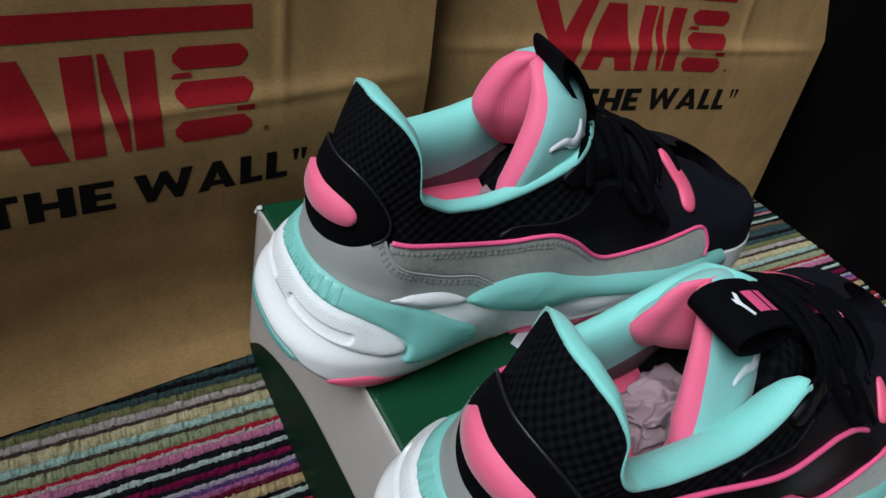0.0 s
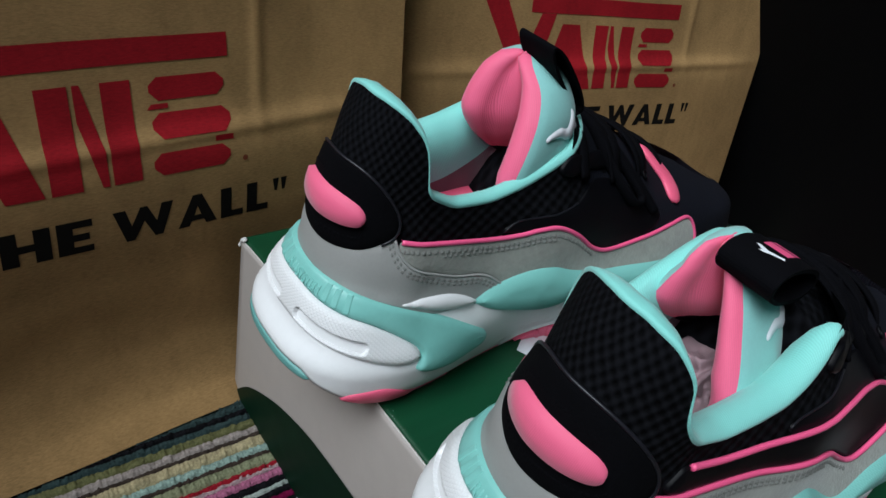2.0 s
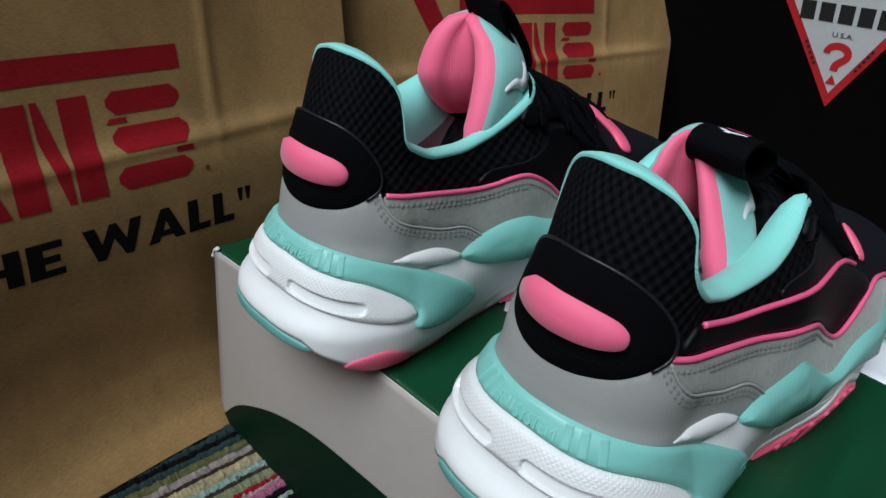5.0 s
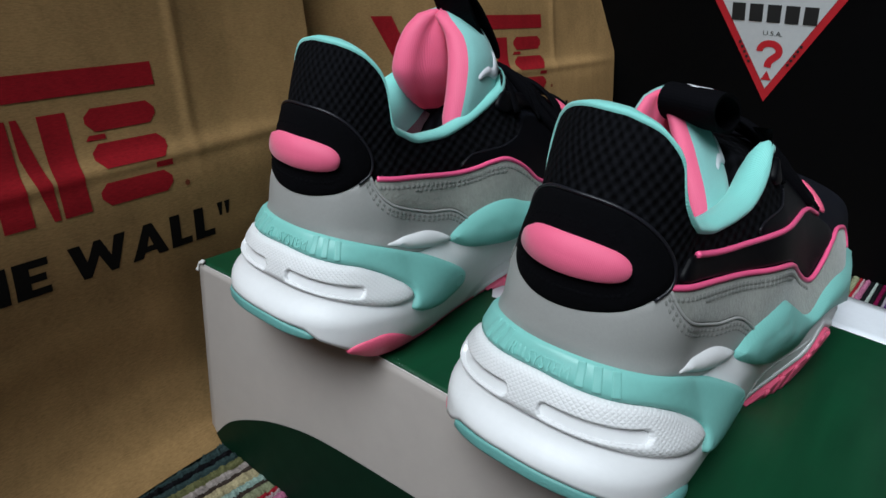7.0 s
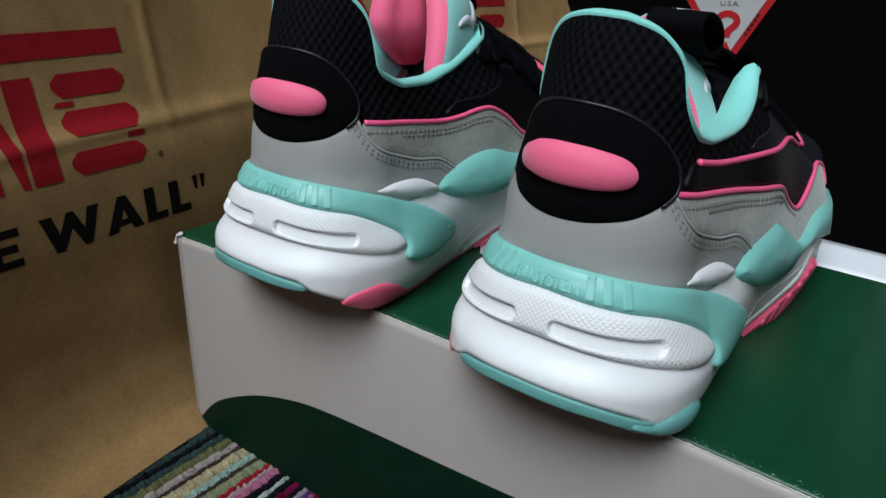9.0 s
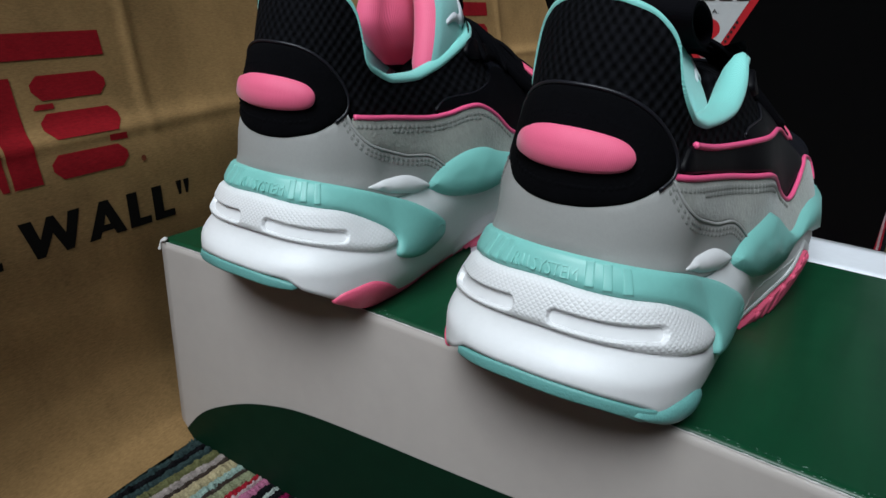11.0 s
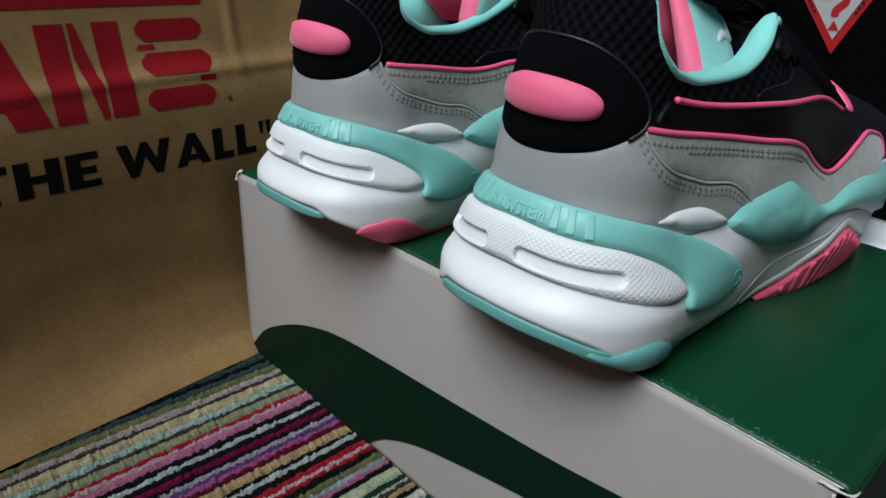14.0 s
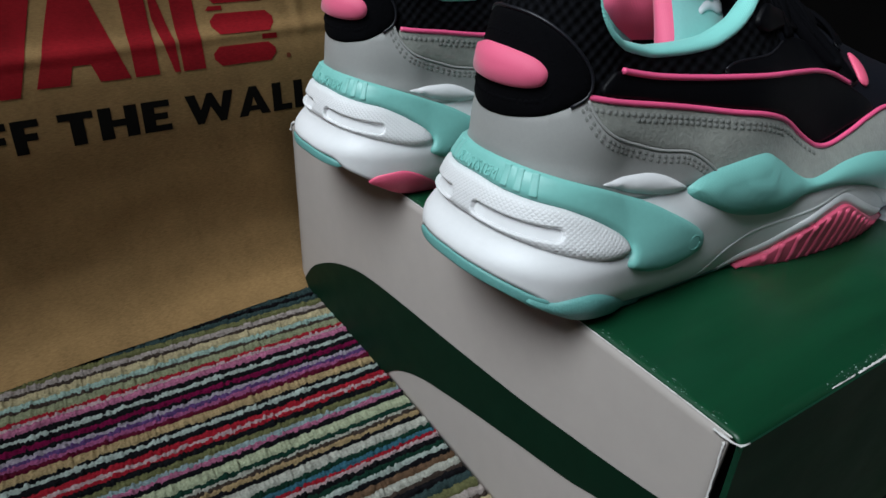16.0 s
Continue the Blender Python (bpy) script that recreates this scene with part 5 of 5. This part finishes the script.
def rug():
    root = thing("rug", pose(0, 0, 0, 0, 0, -1.5), "striped multicoloured tufted rug with a thick pile", "rug")
    part("backing", box_mesh("backing", (-.24, -.50, -.0115), (.80, .90, -.0055), YARN_MATS["k"], 0), root, "dark woven backing")
    tokens = [(q[0], float(q[1:]) / 1000) for q in RUN.split()]
    x = .0195
    rows = []
    n = 0
    while x < .80:
        key, wide = tokens[n % len(tokens)]
        rows.append((key, x, wide))
        x += wide
        n += 1
    x, n = .0195, 1
    while x > -.23:
        key, wide = (tokens[-n % len(tokens)] if n > 2 else ("n", .0045))
        x -= wide
        rows.append((key, x, wide))
        n += 1
    rng = np.random.RandomState(4)
    ys = np.concatenate([np.arange(-.50, -.30, .0030), np.arange(-.30, .03, .0006), np.arange(.03, .90, .0030)])
    for key, x, wide in rows:
        cols = max(4, int(round(wide / .0013)) + 2)
        a = np.linspace(0, 1, cols)
        # tufts: rounded beads along the row, each with its own height, width and lean
        at = np.cumsum(.0015 + .0009 * rng.rand(int(1.5 / .0015)))
        which = np.searchsorted(at, ys + .51)
        phase = (ys + .51 - np.concatenate(([0], at))[which]) / np.diff(np.concatenate(([0], at)))[which]
        bead = np.sqrt(np.clip(1 - (2 * phase - 1) ** 2, 0, 1))
        own = rng.randn(3, len(at) + 1)[:, which]
        wander = np.convolve(rng.randn(len(ys) + 14), np.ones(15) / 15, "valid") * .0005
        wob = rng.randn(len(ys), cols) * .00010
        rough = rng.randn(len(ys) + 2, cols)
        rough = (rough[:-2] + 2 * rough[1:-1] + rough[2:]) / 4
        arch = np.sin(np.pi * a)[None]
        hgt = (-.0015 + .0040 * np.sqrt(np.clip(1 - (2 * a - 1) ** 4, 0, 1)))[None] + (bead[:, None] * .0012 + own[0][:, None] * .0005 - .0008) * arch + rough * .0004 * arch
        broad = (.95 + .10 * bead + .03 * own[1])[:, None]
        wander = wander + own[2] * .00014
        hgt[:, 0] -= .002
        hgt[:, -1] -= .002
        px = x + wide / 2 + (wide + .0008) * (a[None] - .5) * broad + wander[:, None] + wob
        # under the leaning bag the pile lies pressed flat
        hgt = np.where(px < (.0125 - .106 * ys)[:, None], np.minimum(hgt, .0004) - .0010, hgt)
        v = np.stack([px, np.broadcast_to(ys[:, None], px.shape) + rng.randn(*px.shape) * .00012, hgt - .0012], axis=-1).reshape(-1, 3)
        part("stripe", mesh_of("stripe", v, [q[::-1] for q in grid_faces(len(ys), cols)], YARN_MATS[key]), root)


rug()
